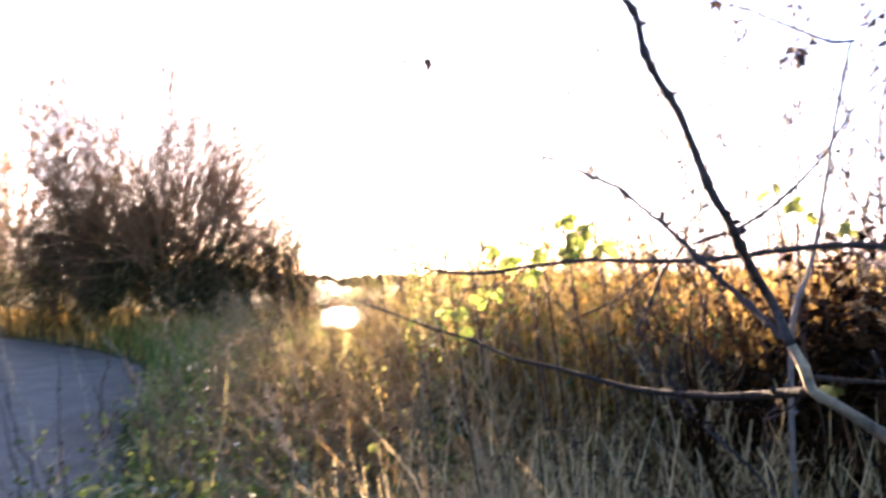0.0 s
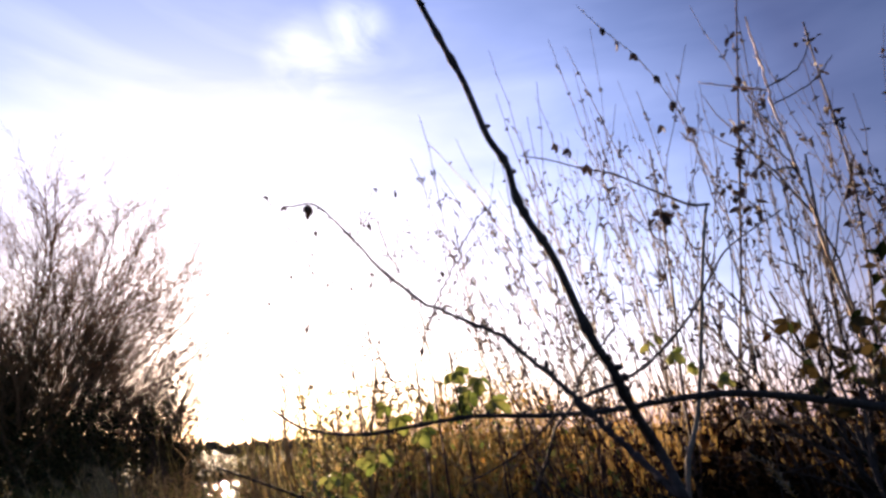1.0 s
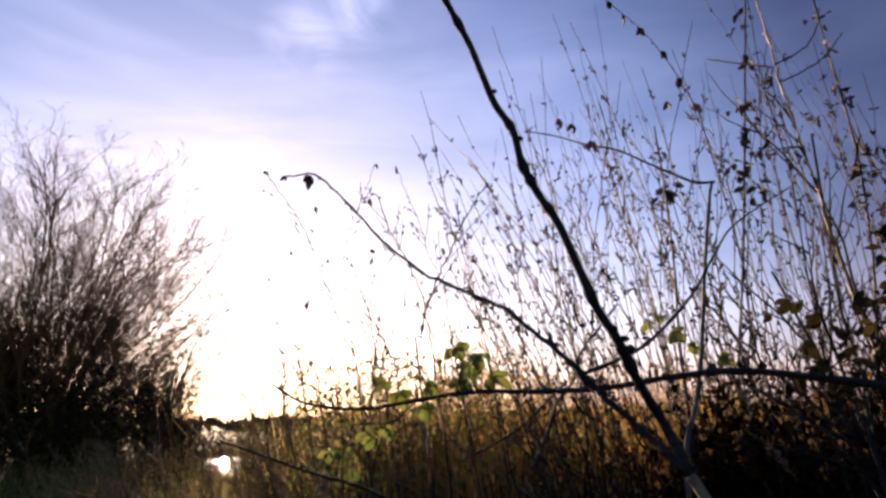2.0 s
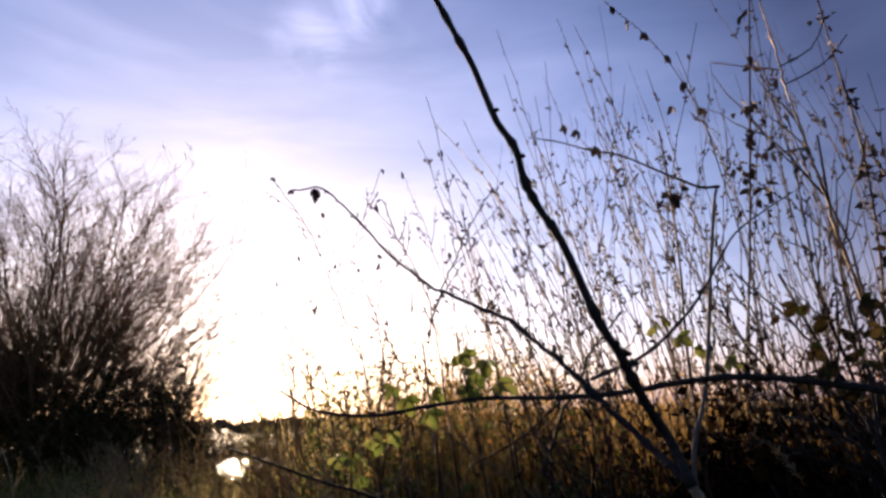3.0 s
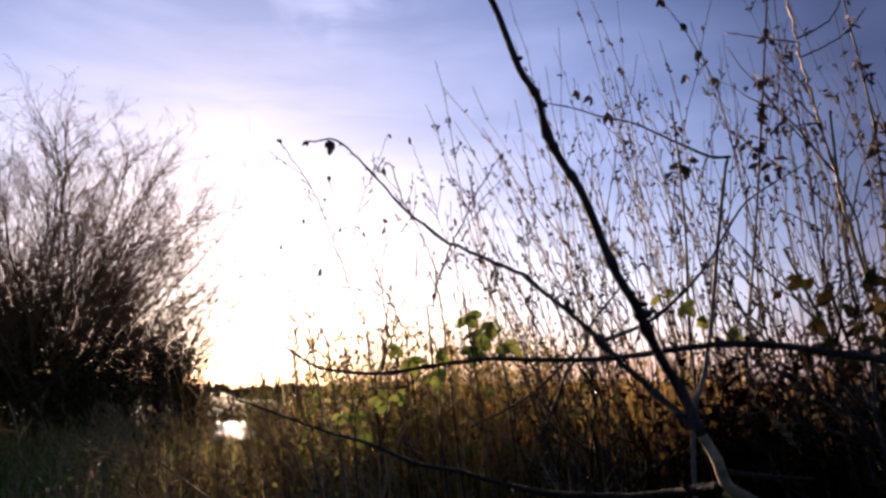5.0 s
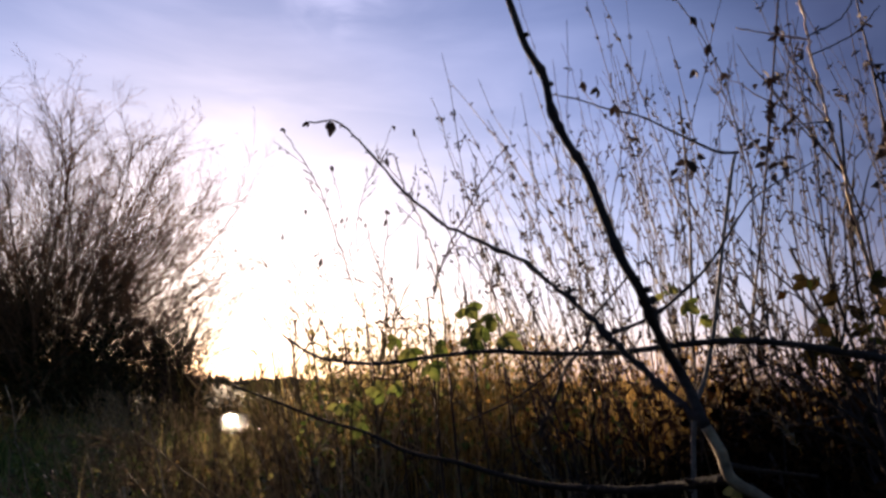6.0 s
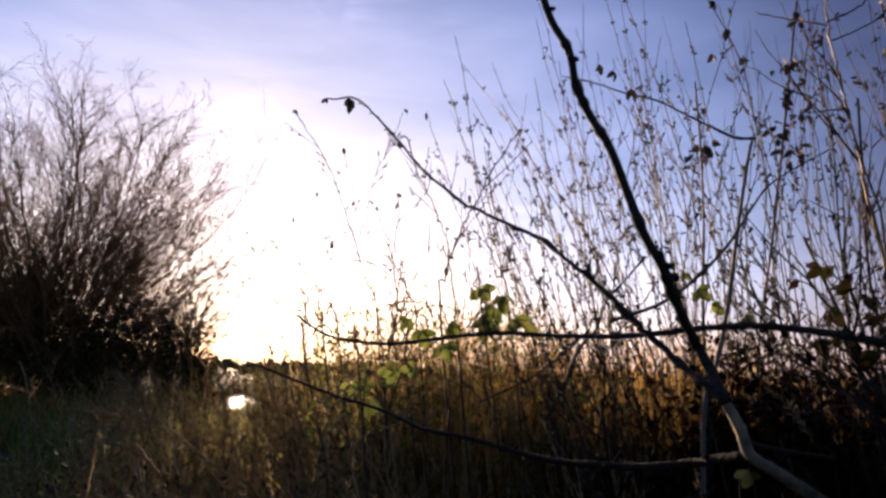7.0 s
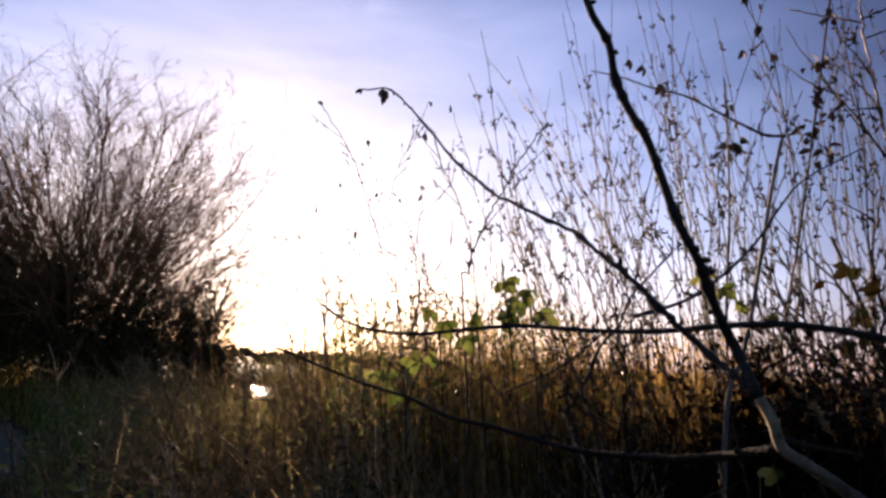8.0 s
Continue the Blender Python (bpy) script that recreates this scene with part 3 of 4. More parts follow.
def clear_of_walker(x, y):
    return math.hypot(x, y - 0.05) > 0.75


def grass(name, label, n, area, height, width, mat, seed, lean=0.25, drift=(0, 0), keep=None, segments=4, clumps=0):
    rng = np.random.default_rng(seed)
    h = rng.uniform(*height, n)
    ln = rng.normal(0, lean, (n, 2)) + drift
    if clumps:
        mid = scatter(rng, clumps, *area, keep)
        pick = rng.integers(0, clumps, n)
        base = mid[pick] + rng.normal(0, 1, (n, 3)) * (0.05, 0.05, 0)
        h *= rng.uniform(0.78, 1.08, clumps)[pick]
        ln = ln * 0.6 + rng.normal(0, lean * 0.7, (clumps, 2))[pick]
    else:
        base = scatter(rng, n, *area, keep)
    g = Geo()
    g.blades(base, h, ln, rng.uniform(*width, n), rng, segments)
    tagged(part(name, g, mat), label, "grass", kind="stuff")


grass("dead_grass", "tall straw-coloured dead grass and stalks", 2000, (-0.3, 3.4, 1.95, 3.6), (0.7, 1.5), (0.004, 0.012), STRAW, 21, 0.26, (-0.03, 0), lambda x, y: y > 2.45, clumps=260)
grass("dead_grass", "bleached dead grass mixed through the verge", 2600, (-1.5, 0.9, 2.1, 6.0), (0.35, 1.1), (0.003, 0.010), OLIVE_STRAW, 22, 0.5, (-0.14, 0), clumps=200)
grass("dead_grass", "bleached stalks leaning out of the verge", 2400, (-0.6, 1.1, 1.5, 2.5), (0.45, 1.05), (0.004, 0.010), STRAW_PALE, 27, 0.5, (-0.1, 0), clear_of_walker, clumps=90)
grass("green_grass", "lush green verge grass at the lane edge", 9000, (-4.5, 1.2, 1.4, 6.5), (0.12, 0.5), (0.006, 0.014), GREEN_GRASS, 23, 0.7)
grass("dead_grass", "fine olive stalks screening the pond", 900, (-2.6, -0.5, 3.2, 6.0), (0.9, 1.32), (0.004, 0.009), OLIVE_STRAW, 37, 0.22, (-0.06, 0), lambda x, y: -0.42 * y < x < -0.15 * y, clumps=130)
grass("green_grass", "broad green blades tumbling over the lane edge", 3600, (-2.2, -0.25, 1.45, 3.0), (0.25, 0.62), (0.010, 0.022), GREEN_GRASS, 35, 0.75, clumps=170)
grass("green_grass", "short trodden grass on the verge underfoot", 6000, (-2.4, 4.0, -2.5, 1.6), (0.04, 0.16), (0.006, 0.012), GREEN_GRASS, 36, 0.6, segments=3)
grass("green_grass", "rank green weeds under the hedge", 6000, (-9, -0.5, 5.0, 12.5), (0.3, 0.95), (0.006, 0.018), GREEN_GRASS, 24, 0.35)
grass("dead_grass", "pale dry grass on the far bank of the lane", 7000, (-22, -6, 10, 19), (0.4, 1.0), (0.010, 0.022), STRAW, 25, 0.3)
grass("dead_grass", "straw-coloured rough field behind the weeds", 9000, (-4, 16, 3.6, 22), (0.3, 0.8), (0.008, 0.02), STRAW, 26, 0.25)
grass("dead_grass", "olive and straw weeds lit from behind", 1000, (-0.95, 0.25, 3.0, 4.4), (1.15, 1.68), (0.005, 0.014), OLIVE_STRAW, 29, 0.22, (-0.05, 0), lambda x, y: x > -0.2 * y, clumps=150)
grass("dead_grass", "pale tangled dry grass at the foot of the shrub", 9000, (-0.3, 1.35, 1.3, 2.0), (0.6, 0.98), (0.006, 0.014), STRAW_PALE, 30, 0.4, (-0.1, 0.05), clear_of_walker, clumps=230)
# dark stalk layer put in as shade, hiding the lit straw behind
grass("dead_grass", "near-black bracken stalks added under the straw as shade", 4600, (0.45, 2.5, 2.05, 2.35), (0.85, 1.14), (0.008, 0.018), BRACKEN_SHADE, 31, 0.16, (-0.03, 0))
grass("dead_grass", "golden upright straw glowing behind the bough", 3600, (0.0, 2.9, 2.45, 3.4), (1.1, 1.64), (0.003, 0.007), STRAW, 28, 0.09, (-0.04, 0), clumps=240)


grass("dead_grass", "dense golden weeds filling the bank behind the stems", 7500, (-0.5, 2.2, 3.5, 4.4), (1.0, 1.72), (0.004, 0.009), STRAW, 33, 0.16, (-0.05, 0), lambda x, y: x < 0.46 * y, clumps=620)
grass("dead_grass", "brown dead stalks thickening the dark bank", 4200, (0.9, 3.6, 2.5, 4.4), (0.9, 1.5), (0.007, 0.015), RUST, 34, 0.15, (-0.04, 0), lambda x, y: x > 0.38 * y, clumps=360)


# ---- tall dead stems with seed heads ----
def dead_stem(base, tip, seed, thick=0.0035, twigs=9, pods=3, mat=STEM_DEAD, name="dead_stem", label="tall dry brown weed stem with small seed heads", leaves=0):
    rng = np.random.default_rng(seed)
    base, tip = np.array(base, float), np.array(tip, float)
    t = thing(name, label, "weed", "tall dead weed stems", at=tuple(base))
    end = tip - base
    bow = np.array((rng.normal(0, 0.06), rng.normal(0, 0.06), 0)) * np.linalg.norm(end)
    line = smooth_line([(0, 0, -0.03), end * 0.33 + bow, end * 0.67 + bow * 0.9, end], 6, 0.006, rng)
    g, heads = Geo(), Geo()
    g.tube(line, np.linspace(thick, thick * 0.28, len(line)), 5)
    part("stem", g, mat, t)
    for k in range(twigs):
        s = rng.uniform(0.3, 0.97)
        i = int(s * (len(line) - 1))
        along = line[min(i + 1, len(line) - 1)] - line[i - 1]
        along /= np.linalg.norm(along)
        a = rng.uniform(0, 2 * np.pi)
        out = np.array((math.cos(a), math.sin(a), 0.0))
        w = along * 0.9 + out * rng.uniform(0.25, 0.7)
        w /= np.linalg.norm(w)
        ln = rng.uniform(0.05, 0.22) * (1.25 - s)
        q = [line[i], line[i] + w * ln * 0.5, line[i] + w * ln + along * ln * 0.15]
        side = Geo()
        side.tube(smooth_line(q, 3), np.linspace(thick * 0.45, thick * 0.2, 7), 3)
        part("side_twig", side, mat, t)
        for _ in range(pods):
            f = rng.uniform(0.35, 1.0)
            heads.bud(line[i] + w * ln * f, rng.normal(0, 0.6, 3) + w, rng.uniform(0.009, 0.021), rng.uniform(0.004, 0.009), rng)
    for k in range(pods * 9):
        i = int(rng.uniform(0.4, 1.0) * (len(line) - 1))
        heads.bud(line[i] + rng.normal(0, 0.002, 3), rng.normal(0, 0.7, 3) + (0, 0, 0.5), rng.uniform(0.009, 0.018), rng.uniform(0.004, 0.008), rng)
    tagged(part("seed_head", heads, SEED, t), kind="stuff")
    if leaves:
        for k in range(leaves):
            dry = Geo()
            i = int(rng.uniform(0.3, 0.95) * (len(line) - 1))
            dry.leaflet(line[i], rng.normal(0, 0.6, 3) + (0, 0, -0.6), rng.normal(0, 1, 3), rng.uniform(0.02, 0.045), rng.uniform(0.010, 0.02), 0.6, 4)
            part("withered_leaf", dry, LEAF_DEAD, t)
    return t


STEM_TIPS = [(-0, 2.63, 2.7), (-0.04, 2.58, 2.47), (0.37, 2.81, 2.9), (0.03, 2.56, 2.54), (0.08, 2.59, 2.4), (0.48, 2.64, 2.68), (0.61, 2.65, 3.08), (0.66, 2.56, 2.98), (0.78, 2.46, 2.46), (0.16, 2.08, 2.15), (0.22, 2.31, 2.14), (1.16, 2.05, 2.77), (1.11, 2.37, 2.84), (0.98, 2.3, 2.67), (0.32, 2.47, 2.44), (0.36, 2.5, 2.31), (0.43, 2.55, 2.56), (0.27, 2.43, 2.12), (0.47, 2.59, 2.42), (1.15, 2.43, 2.6), (1.21, 2.47, 2.42), (1.06, 2.4, 2.27), (0.81, 2.43, 2.61)]
for i, (x, y, z) in enumerate(STEM_TIPS):
    bx = x + max(0.05, 1.1 - 1.2 * max(x, 0.0))
    dead_stem((bx, y + 0.05, ground_z(bx, y)), (x, y, z), 100 + i, 0.0046, 14, 4)
# slender weeds against the sky, from mid-height to tip
SLENDER = [
    [(-0.262, 2.670, 1.454), (-0.319, 2.650, 1.630), (-0.375, 2.630, 1.785), (-0.434, 2.610, 1.954), (-0.492, 2.590, 2.088), (-0.570, 2.570, 2.211), (-0.642, 2.550, 2.310)],
    [(-0.257, 2.530, 1.486), (-0.303, 2.510, 1.675), (-0.350, 2.490, 1.856), (-0.377, 2.470, 1.995), (-0.412, 2.450, 2.118)],
    [(0.034, 2.140, 1.425), (0.019, 2.120, 1.565), (-0.007, 2.100, 1.705), (-0.045, 2.080, 1.794), (-0.098, 2.060, 1.898), (-0.134, 2.040, 1.998), (-0.147, 2.020, 2.008), (-0.158, 2.000, 1.982)],
    [(-0.278, 2.720, 1.480), (-0.318, 2.700, 1.707), (-0.338, 2.680, 1.916), (-0.320, 2.660, 2.051), (-0.273, 2.640, 2.168), (-0.229, 2.620, 2.270), (-0.198, 2.600, 2.349)],
    [(0.133, 2.620, 1.507), (0.102, 2.600, 1.703), (0.053, 2.580, 1.856), (0.009, 2.560, 1.976), (-0.022, 2.540, 2.093), (-0.065, 2.520, 2.194), (-0.106, 2.500, 2.296)],
    [(-0.144, 2.400, 1.399), (-0.168, 2.380, 1.515), (-0.191, 2.360, 1.653), (-0.186, 2.340, 1.751), (-0.176, 2.320, 1.829), (-0.182, 2.300, 1.902)],
    [(-0.102, 2.530, 1.428), (-0.137, 2.510, 1.552), (-0.195, 2.490, 1.675), (-0.240, 2.470, 1.778), (-0.272, 2.450, 1.892)],
    [(-0.010, 1.890, 1.437), (-0.000, 1.870, 1.541), (0.013, 1.850, 1.604), (0.042, 1.830, 1.676), (0.076, 1.810, 1.739), (0.099, 1.790, 1.789), (0.137, 1.770, 1.852), (0.190, 1.750, 1.932)],
    [(-0.032, 2.280, 1.414), (-0.112, 2.260, 1.523), (-0.189, 2.240, 1.598), (-0.275, 2.220, 1.649), (-0.379, 2.200, 1.705)],
    [(-0.755, 3.080, 1.454), (-0.801, 3.060, 1.594), (-0.844, 3.040, 1.709), (-0.894, 3.020, 1.797), (-0.937, 3.000, 1.903)],
    [(-0.474, 2.980, 1.419), (-0.518, 2.960, 1.566), (-0.588, 2.940, 1.714), (-0.656, 2.920, 1.837), (-0.698, 2.900, 1.948)],
    [(-0.369, 2.780, 1.412), (-0.403, 2.760, 1.549), (-0.446, 2.740, 1.686), (-0.492, 2.720, 1.824), (-0.560, 2.700, 2.012)],
    [(0.210, 2.260, 1.515), (0.168, 2.240, 1.644), (0.108, 2.220, 1.773), (0.067, 2.200, 1.875)],
]


def slender_weed(line, seed, thick):
    """A thin dry weed: a stem rising from the ground, hair-fine side twigs, dry leaves and pods."""
    rng = np.random.default_rng(seed)
    foot = (line[0][0] + 0.14, line[0][1] + 0.05, ground_z(line[0][0] + 0.14, line[0][1] + 0.05) - 0.02)
    t = thing("dead_stem", "slender dry weed with curled leaves and pods", "weed", "slender weeds", at=foot)
    way = smooth_line([(foot[0], foot[1], foot[2]), (foot[0] - 0.04, foot[1], 0.6)] + list(line), 5, 0.002, rng) - np.array(foot)
    g = Geo()
    g.tube(way, np.linspace(0.0042, 0.0017, len(way)) * thick, 5)
    part("stem", g, STEM_DEAD, t)
    low = int(len(way) * 0.35)
    pods = Geo()
    for k in range(7):
        i = int(rng.integers(low, len(way) - 7))
        along = way[i + 1] - way[i]
        along /= np.linalg.norm(along)
        out = along * 0.8 + np.array((rng.choice((-1, 1)) * rng.uniform(0.3, 0.8), rng.normal(0, 0.3), 0.1))
        ln = rng.uniform(0.04, 0.14)
        side = Geo()
        side.tube(smooth_line([way[i], way[i] + out * ln * 0.5 + (0, 0, 0.004), way[i] + out * ln + along * ln * 0.2], 3), np.linspace(0.0019, 0.0012, 7), 3)
        part("side_twig", side, STEM_DEAD, t)
        for _ in range(3):
            pods.bud(way[i] + out * ln * rng.uniform(0.5, 1.0), rng.normal(0, 0.6, 3) + along, rng.uniform(0.009, 0.018), rng.uniform(0.004, 0.007), rng)
    for k in range(9):
        i = int(rng.integers(low, len(way)))
        pods.bud(way[i], rng.normal(0, 0.7, 3), rng.uniform(0.009, 0.016), rng.uniform(0.004, 0.007), rng)
    tagged(part("seed_head", pods, SEED, t), kind="stuff")
    for i in [len(way) - 1] + [int(v) for v in rng.integers(low, len(way), int(seed % 2))]:
        dry = Geo()
        dry.leaflet(way[i], rng.normal(0, 0.4, 3) + (0, 0, -1), rng.normal(0, 0.5, 3) + (0, -1, 0), rng.uniform(0.020, 0.034), rng.uniform(0.010, 0.017), 0.7, 4)
        part("withered_leaf", dry, LEAF_DEAD, t)


for i, line in enumerate(SLENDER):
    slender_weed(line, 140 + i, 0.62 if i in (1, 3, 4, 8) else 0.95)
rng = np.random.default_rng(77)
for i in range(165):
    bearing, reach = radians(rng.uniform(6, 39)), rng.uniform(2.1, 4.3)
    bx, by = reach * math.sin(bearing), 0.1 + reach * math.cos(bearing)
    h = 1.31 + reach * math.tan(radians(rng.triangular(10, 26, 33) if bearing > 0.2 else rng.uniform(7, 24)))
    lean = rng.normal(min(-0.04, -0.27 + 0.55 * (bearing - 0.1)), 0.13) * h
    foot = bx - 0.6 * lean
    dead_stem((foot, by, ground_z(foot, by)), (bx + 0.4 * lean, by + rng.normal(0, 0.06) * h, h), 200 + i, rng.uniform(0.0028, 0.0050), int(rng.integers(8, 14)), 4, leaves=int(rng.integers(0, 4)))


def clumped_stem(label, line, clumps, seed):
    """A tall dead stem with dark crumpled leaf clumps."""
    rng = np.random.default_rng(seed)
    t = thing("dead_stem", label, "weed", "tall dead weed stems")
    foot = line[0]
    g = Geo()
    bough(g, [(foot[0] + 0.03, foot[1] + 0.05, -0.03), (foot[0] + 0.02, foot[1] + 0.02, 0.7)] + line, 0.0055, 0.0022, rng, 6, 0.3, 5)
    part("stem", g, STEM_DEAD, t)
    for p, size in clumps:
        for _ in range(int(rng.integers(6, 10))):
            g = Geo()
            q = np.array(p) + rng.normal(0, size * 0.34, 3)
            g.leaflet(q, rng.normal(0, 0.7, 3) + (0, 0, -0.5), rng.normal(0, 1, 3), size * rng.uniform(0.5, 0.9), size * rng.uniform(0.25, 0.5), 0.6, 4)
            part("withered_leaf", g, LEAF_DEAD, t)


clumped_stem("tall dead stem hung with dark crumpled leaf clumps", [(1.042, 2.298, 1.323), (1.069, 2.187, 1.778), (1.092, 2.076, 2.233), (1.108, 1.988, 2.597), (1.117, 1.948, 2.761)], list(zip([(1.101, 1.989, 2.592), (1.107, 2.024, 2.448), (1.08, 2.058, 2.306), (1.111, 2.062, 2.291), (1.087, 2.082, 2.211), (1.131, 2.124, 2.035), (1.067, 2.107, 2.106), (1.146, 2.099, 2.141)], (0.04, 0.045, 0.05, 0.045, 0.05, 0.06, 0.05, 0.045))), 71)
clumped_stem("leaning dead stem with ragged brown leaf clumps", [(1.522, 2.274, 1.423), (1.507, 2.185, 1.788), (1.475, 2.109, 2.098), (1.413, 2.044, 2.364), (1.38, 2.016, 2.479), (1.34, 1.975, 2.647)], list(zip([(1.354, 1.992, 2.578), (1.38, 2.016, 2.479), (1.417, 2.047, 2.354), (1.471, 2.094, 2.162), (1.483, 2.111, 2.089), (1.496, 2.136, 1.988)], (0.035, 0.04, 0.04, 0.05, 0.06, 0.055))), 72)
clumped_stem("thin dead stem with one crumpled leaf bunch", [(0.778, 2.068, 1.424), (0.762, 1.991, 1.738), (0.741, 1.935, 1.969), (0.716, 1.89, 2.151)], list(zip([(0.74, 1.934, 1.972), (0.753, 1.979, 1.787), (0.728, 1.911, 2.068)], (0.05, 0.03, 0.03))), 73)

# ---- the near shrub ----
rng = np.random.default_rng(9)
shrub = thing("bare_shrub", "bare thorny shrub with dark arching branches and pale lower stem", "shrub")
MAIN = [(0.016, 0.645, 1.790), (0.041, 0.654, 1.736), (0.065, 0.663, 1.687), (0.079, 0.668, 1.659), (0.090, 0.673, 1.630), (0.101, 0.675, 1.599), (0.117, 0.679, 1.573), (0.124, 0.684, 1.543), (0.136, 0.684, 1.514), (0.151, 0.681, 1.486), (0.162, 0.683, 1.459), (0.172, 0.684, 1.431), (0.181, 0.680, 1.403), (0.195, 0.682, 1.379), (0.209, 0.695, 1.354), (0.225, 0.709, 1.329), (0.242, 0.719, 1.304), (0.248, 0.693, 1.266), (0.257, 0.690, 1.247), (0.262, 0.686, 1.227), (0.278, 0.680, 1.216), (0.293, 0.675, 1.206), (0.308, 0.670, 1.195), (0.345, 0.664, 1.168), (0.385, 0.662, 1.135)]
g = Geo()
bough(g, MAIN[:18], 0.0028, 0.0046, rng, 10, 0.55, 5)
part("main_branch", g, BARK_DARK, shrub, "dark knotty main branch")
g = Geo()
bough(g, MAIN[17:] + [(0.47, 0.69, 1.03), (0.55, 0.80, 0.5), (0.58, 0.85, -0.05)], 0.0044, 0.0062, rng, 10, 0.15, 6, buds=0)
part("lower_stem", g, BARK_PALE, shrub, "pale lower stem with sunlit patches in its bark colour")
g = Geo()
bough(g, [(0.248, 0.693, 1.266), (0.237, 0.722, 1.286), (0.225, 0.752, 1.306), (0.210, 0.767, 1.326), (0.194, 0.783, 1.345), (0.180, 0.801, 1.367), (0.163, 0.821, 1.390), (0.142, 0.843, 1.413), (0.120, 0.865, 1.438), (0.090, 0.879, 1.455), (0.059, 0.895, 1.473), (0.027, 0.907, 1.492), (-0.003, 0.923, 1.519), (-0.033, 0.937, 1.549), (-0.059, 0.943, 1.583), (-0.088, 0.948, 1.616), (-0.120, 0.953, 1.644), (-0.159, 0.953, 1.644)], 0.0036, 0.0011, rng, 8, 0.6, 4, 0.0007, 0.45)
part("side_branch", g, BARK_DARK, shrub)
g = Geo()
bough(g, [(-0.330, 1.259, 1.292), (-0.242, 1.218, 1.266), (-0.158, 1.164, 1.243), (-0.081, 1.098, 1.229), (-0.015, 1.037, 1.209), (0.045, 0.981, 1.204), (0.097, 0.929, 1.196), (0.142, 0.882, 1.192), (0.182, 0.835, 1.196), (0.215, 0.788, 1.202), (0.245, 0.749, 1.212), (0.262, 0.686, 1.227)], 0.0020, 0.0044, rng, 8, 0.25, 5)
part("low_branch", g, BARK_UNLIT, shrub)
g = Geo()
bough(g, [(0.275, 0.726, 1.233), (0.334, 0.78, 1.222), (0.417, 0.837, 1.211)], 0.0030, 0.0018, rng, 7, 0.2, 6)
part("stub_branch", g, BARK_UNLIT, shrub)
for p, w, size in (((-0.129, 0.950, 1.644), (0.08, 0, -1), 0.021), ((-0.159, 0.953, 1.644), (-0.5, 0, -0.4), 0.010)):
    g = Geo()
    g.leaflet(p, w, (0.5, -1, 0.2), size, size * 0.5, 0.7, 4)
    g.leaflet(p, (w[0] + 0.45, w[1], w[2]), (0.2, -1, 0.1), size * 0.72, size * 0.4, 0.5, 4)
    g.leaflet(p, (w[0] - 0.5, w[1], w[2]), (0.6, -1, 0.1), size * 0.55, size * 0.34, 0.5, 4)
    part("withered_leaf", g, LEAF_DEAD, shrub, "curled dead leaf")

arch = thing("arching_shrub", "dark arching bough of a leafless shrub", "shrub")
g = Geo()
bough(g, [(-0.347, 1.651, 1.406), (-0.255, 1.598, 1.358), (-0.118, 1.515, 1.341), (0.003, 1.469, 1.355), (0.117, 1.423, 1.366), (0.223, 1.381, 1.361), (0.322, 1.338, 1.361), (0.399, 1.314, 1.368), (0.454, 1.291, 1.376), (0.541, 1.257, 1.382), (0.622, 1.226, 1.374), (0.685, 1.208, 1.362), (0.753, 1.189, 1.349), (0.865, 1.165, 1.313)] + [(1.2, 1.2, 1.1), (1.45, 1.4, 0.5), (1.5, 1.5, -0.05)], 0.0030, 0.0085, rng, 8, 0.25, 6)
part("long_branch", g, BARK_DARK, arch)
# thin spurs and a dangling end twig along the bough
for at, to, w in (((-0.118, 1.515, 1.341), (-0.16, 1.50, 1.395), 0.0014), ((0.117, 1.423, 1.366), (0.10, 1.41, 1.402), 0.0013), ((0.322, 1.338, 1.361), (0.37, 1.34, 1.405), 0.0016), ((0.541, 1.257, 1.382), (0.50, 1.25, 1.42), 0.0014), ((0.685, 1.208, 1.362), (0.73, 1.20, 1.405), 0.0015), ((-0.347, 1.651, 1.406), (-0.43, 1.69, 1.45), 0.0018), ((0.003, 1.469, 1.355), (-0.05, 1.46, 1.31), 0.0013), ((0.622, 1.226, 1.374), (0.60, 1.22, 1.33), 0.0013)):
    g = Geo()
    a, b = np.array(at), np.array(to)
    bough(g, [a, a + (b - a) * 0.4 + (0, 0, 0.004), a + (b - a) * 0.75, b], w, w * 0.5, rng, 6, 0.4, 4, 0.0008, 0.4)
    part("spur", g, BARK_DARK, arch)

grey = thing("grey_sapling", "thin grey sapling with a bent-over dark shoot", "sapling")
g = Geo()
bough(g, [(0.615, 1.66, -0.03), (0.605, 1.65, 0.45), (0.575, 1.60, 0.95)] + [(0.570, 1.560, 1.227), (0.598, 1.550, 1.327), (0.621, 1.540, 1.435), (0.639, 1.530, 1.558), (0.656, 1.520, 1.672), (0.676, 1.510, 1.789), (0.681, 1.500, 1.818)], 0.0065, 0.0032, rng, 8, 0.2, 5)
part("trunk", g, BARK_GREY, grey)
g = Geo()
bough(g, [(0.689, 1.500, 1.823), (0.646, 1.506, 1.826), (0.599, 1.511, 1.850), (0.539, 1.517, 1.884), (0.478, 1.523, 1.918), (0.401, 1.529, 1.939), (0.337, 1.534, 1.963), (0.264, 1.540, 1.981)], 0.0036, 0.0013, rng, 7, 0.5, 6)
part("shoot", g, BARK_DARK, grey)
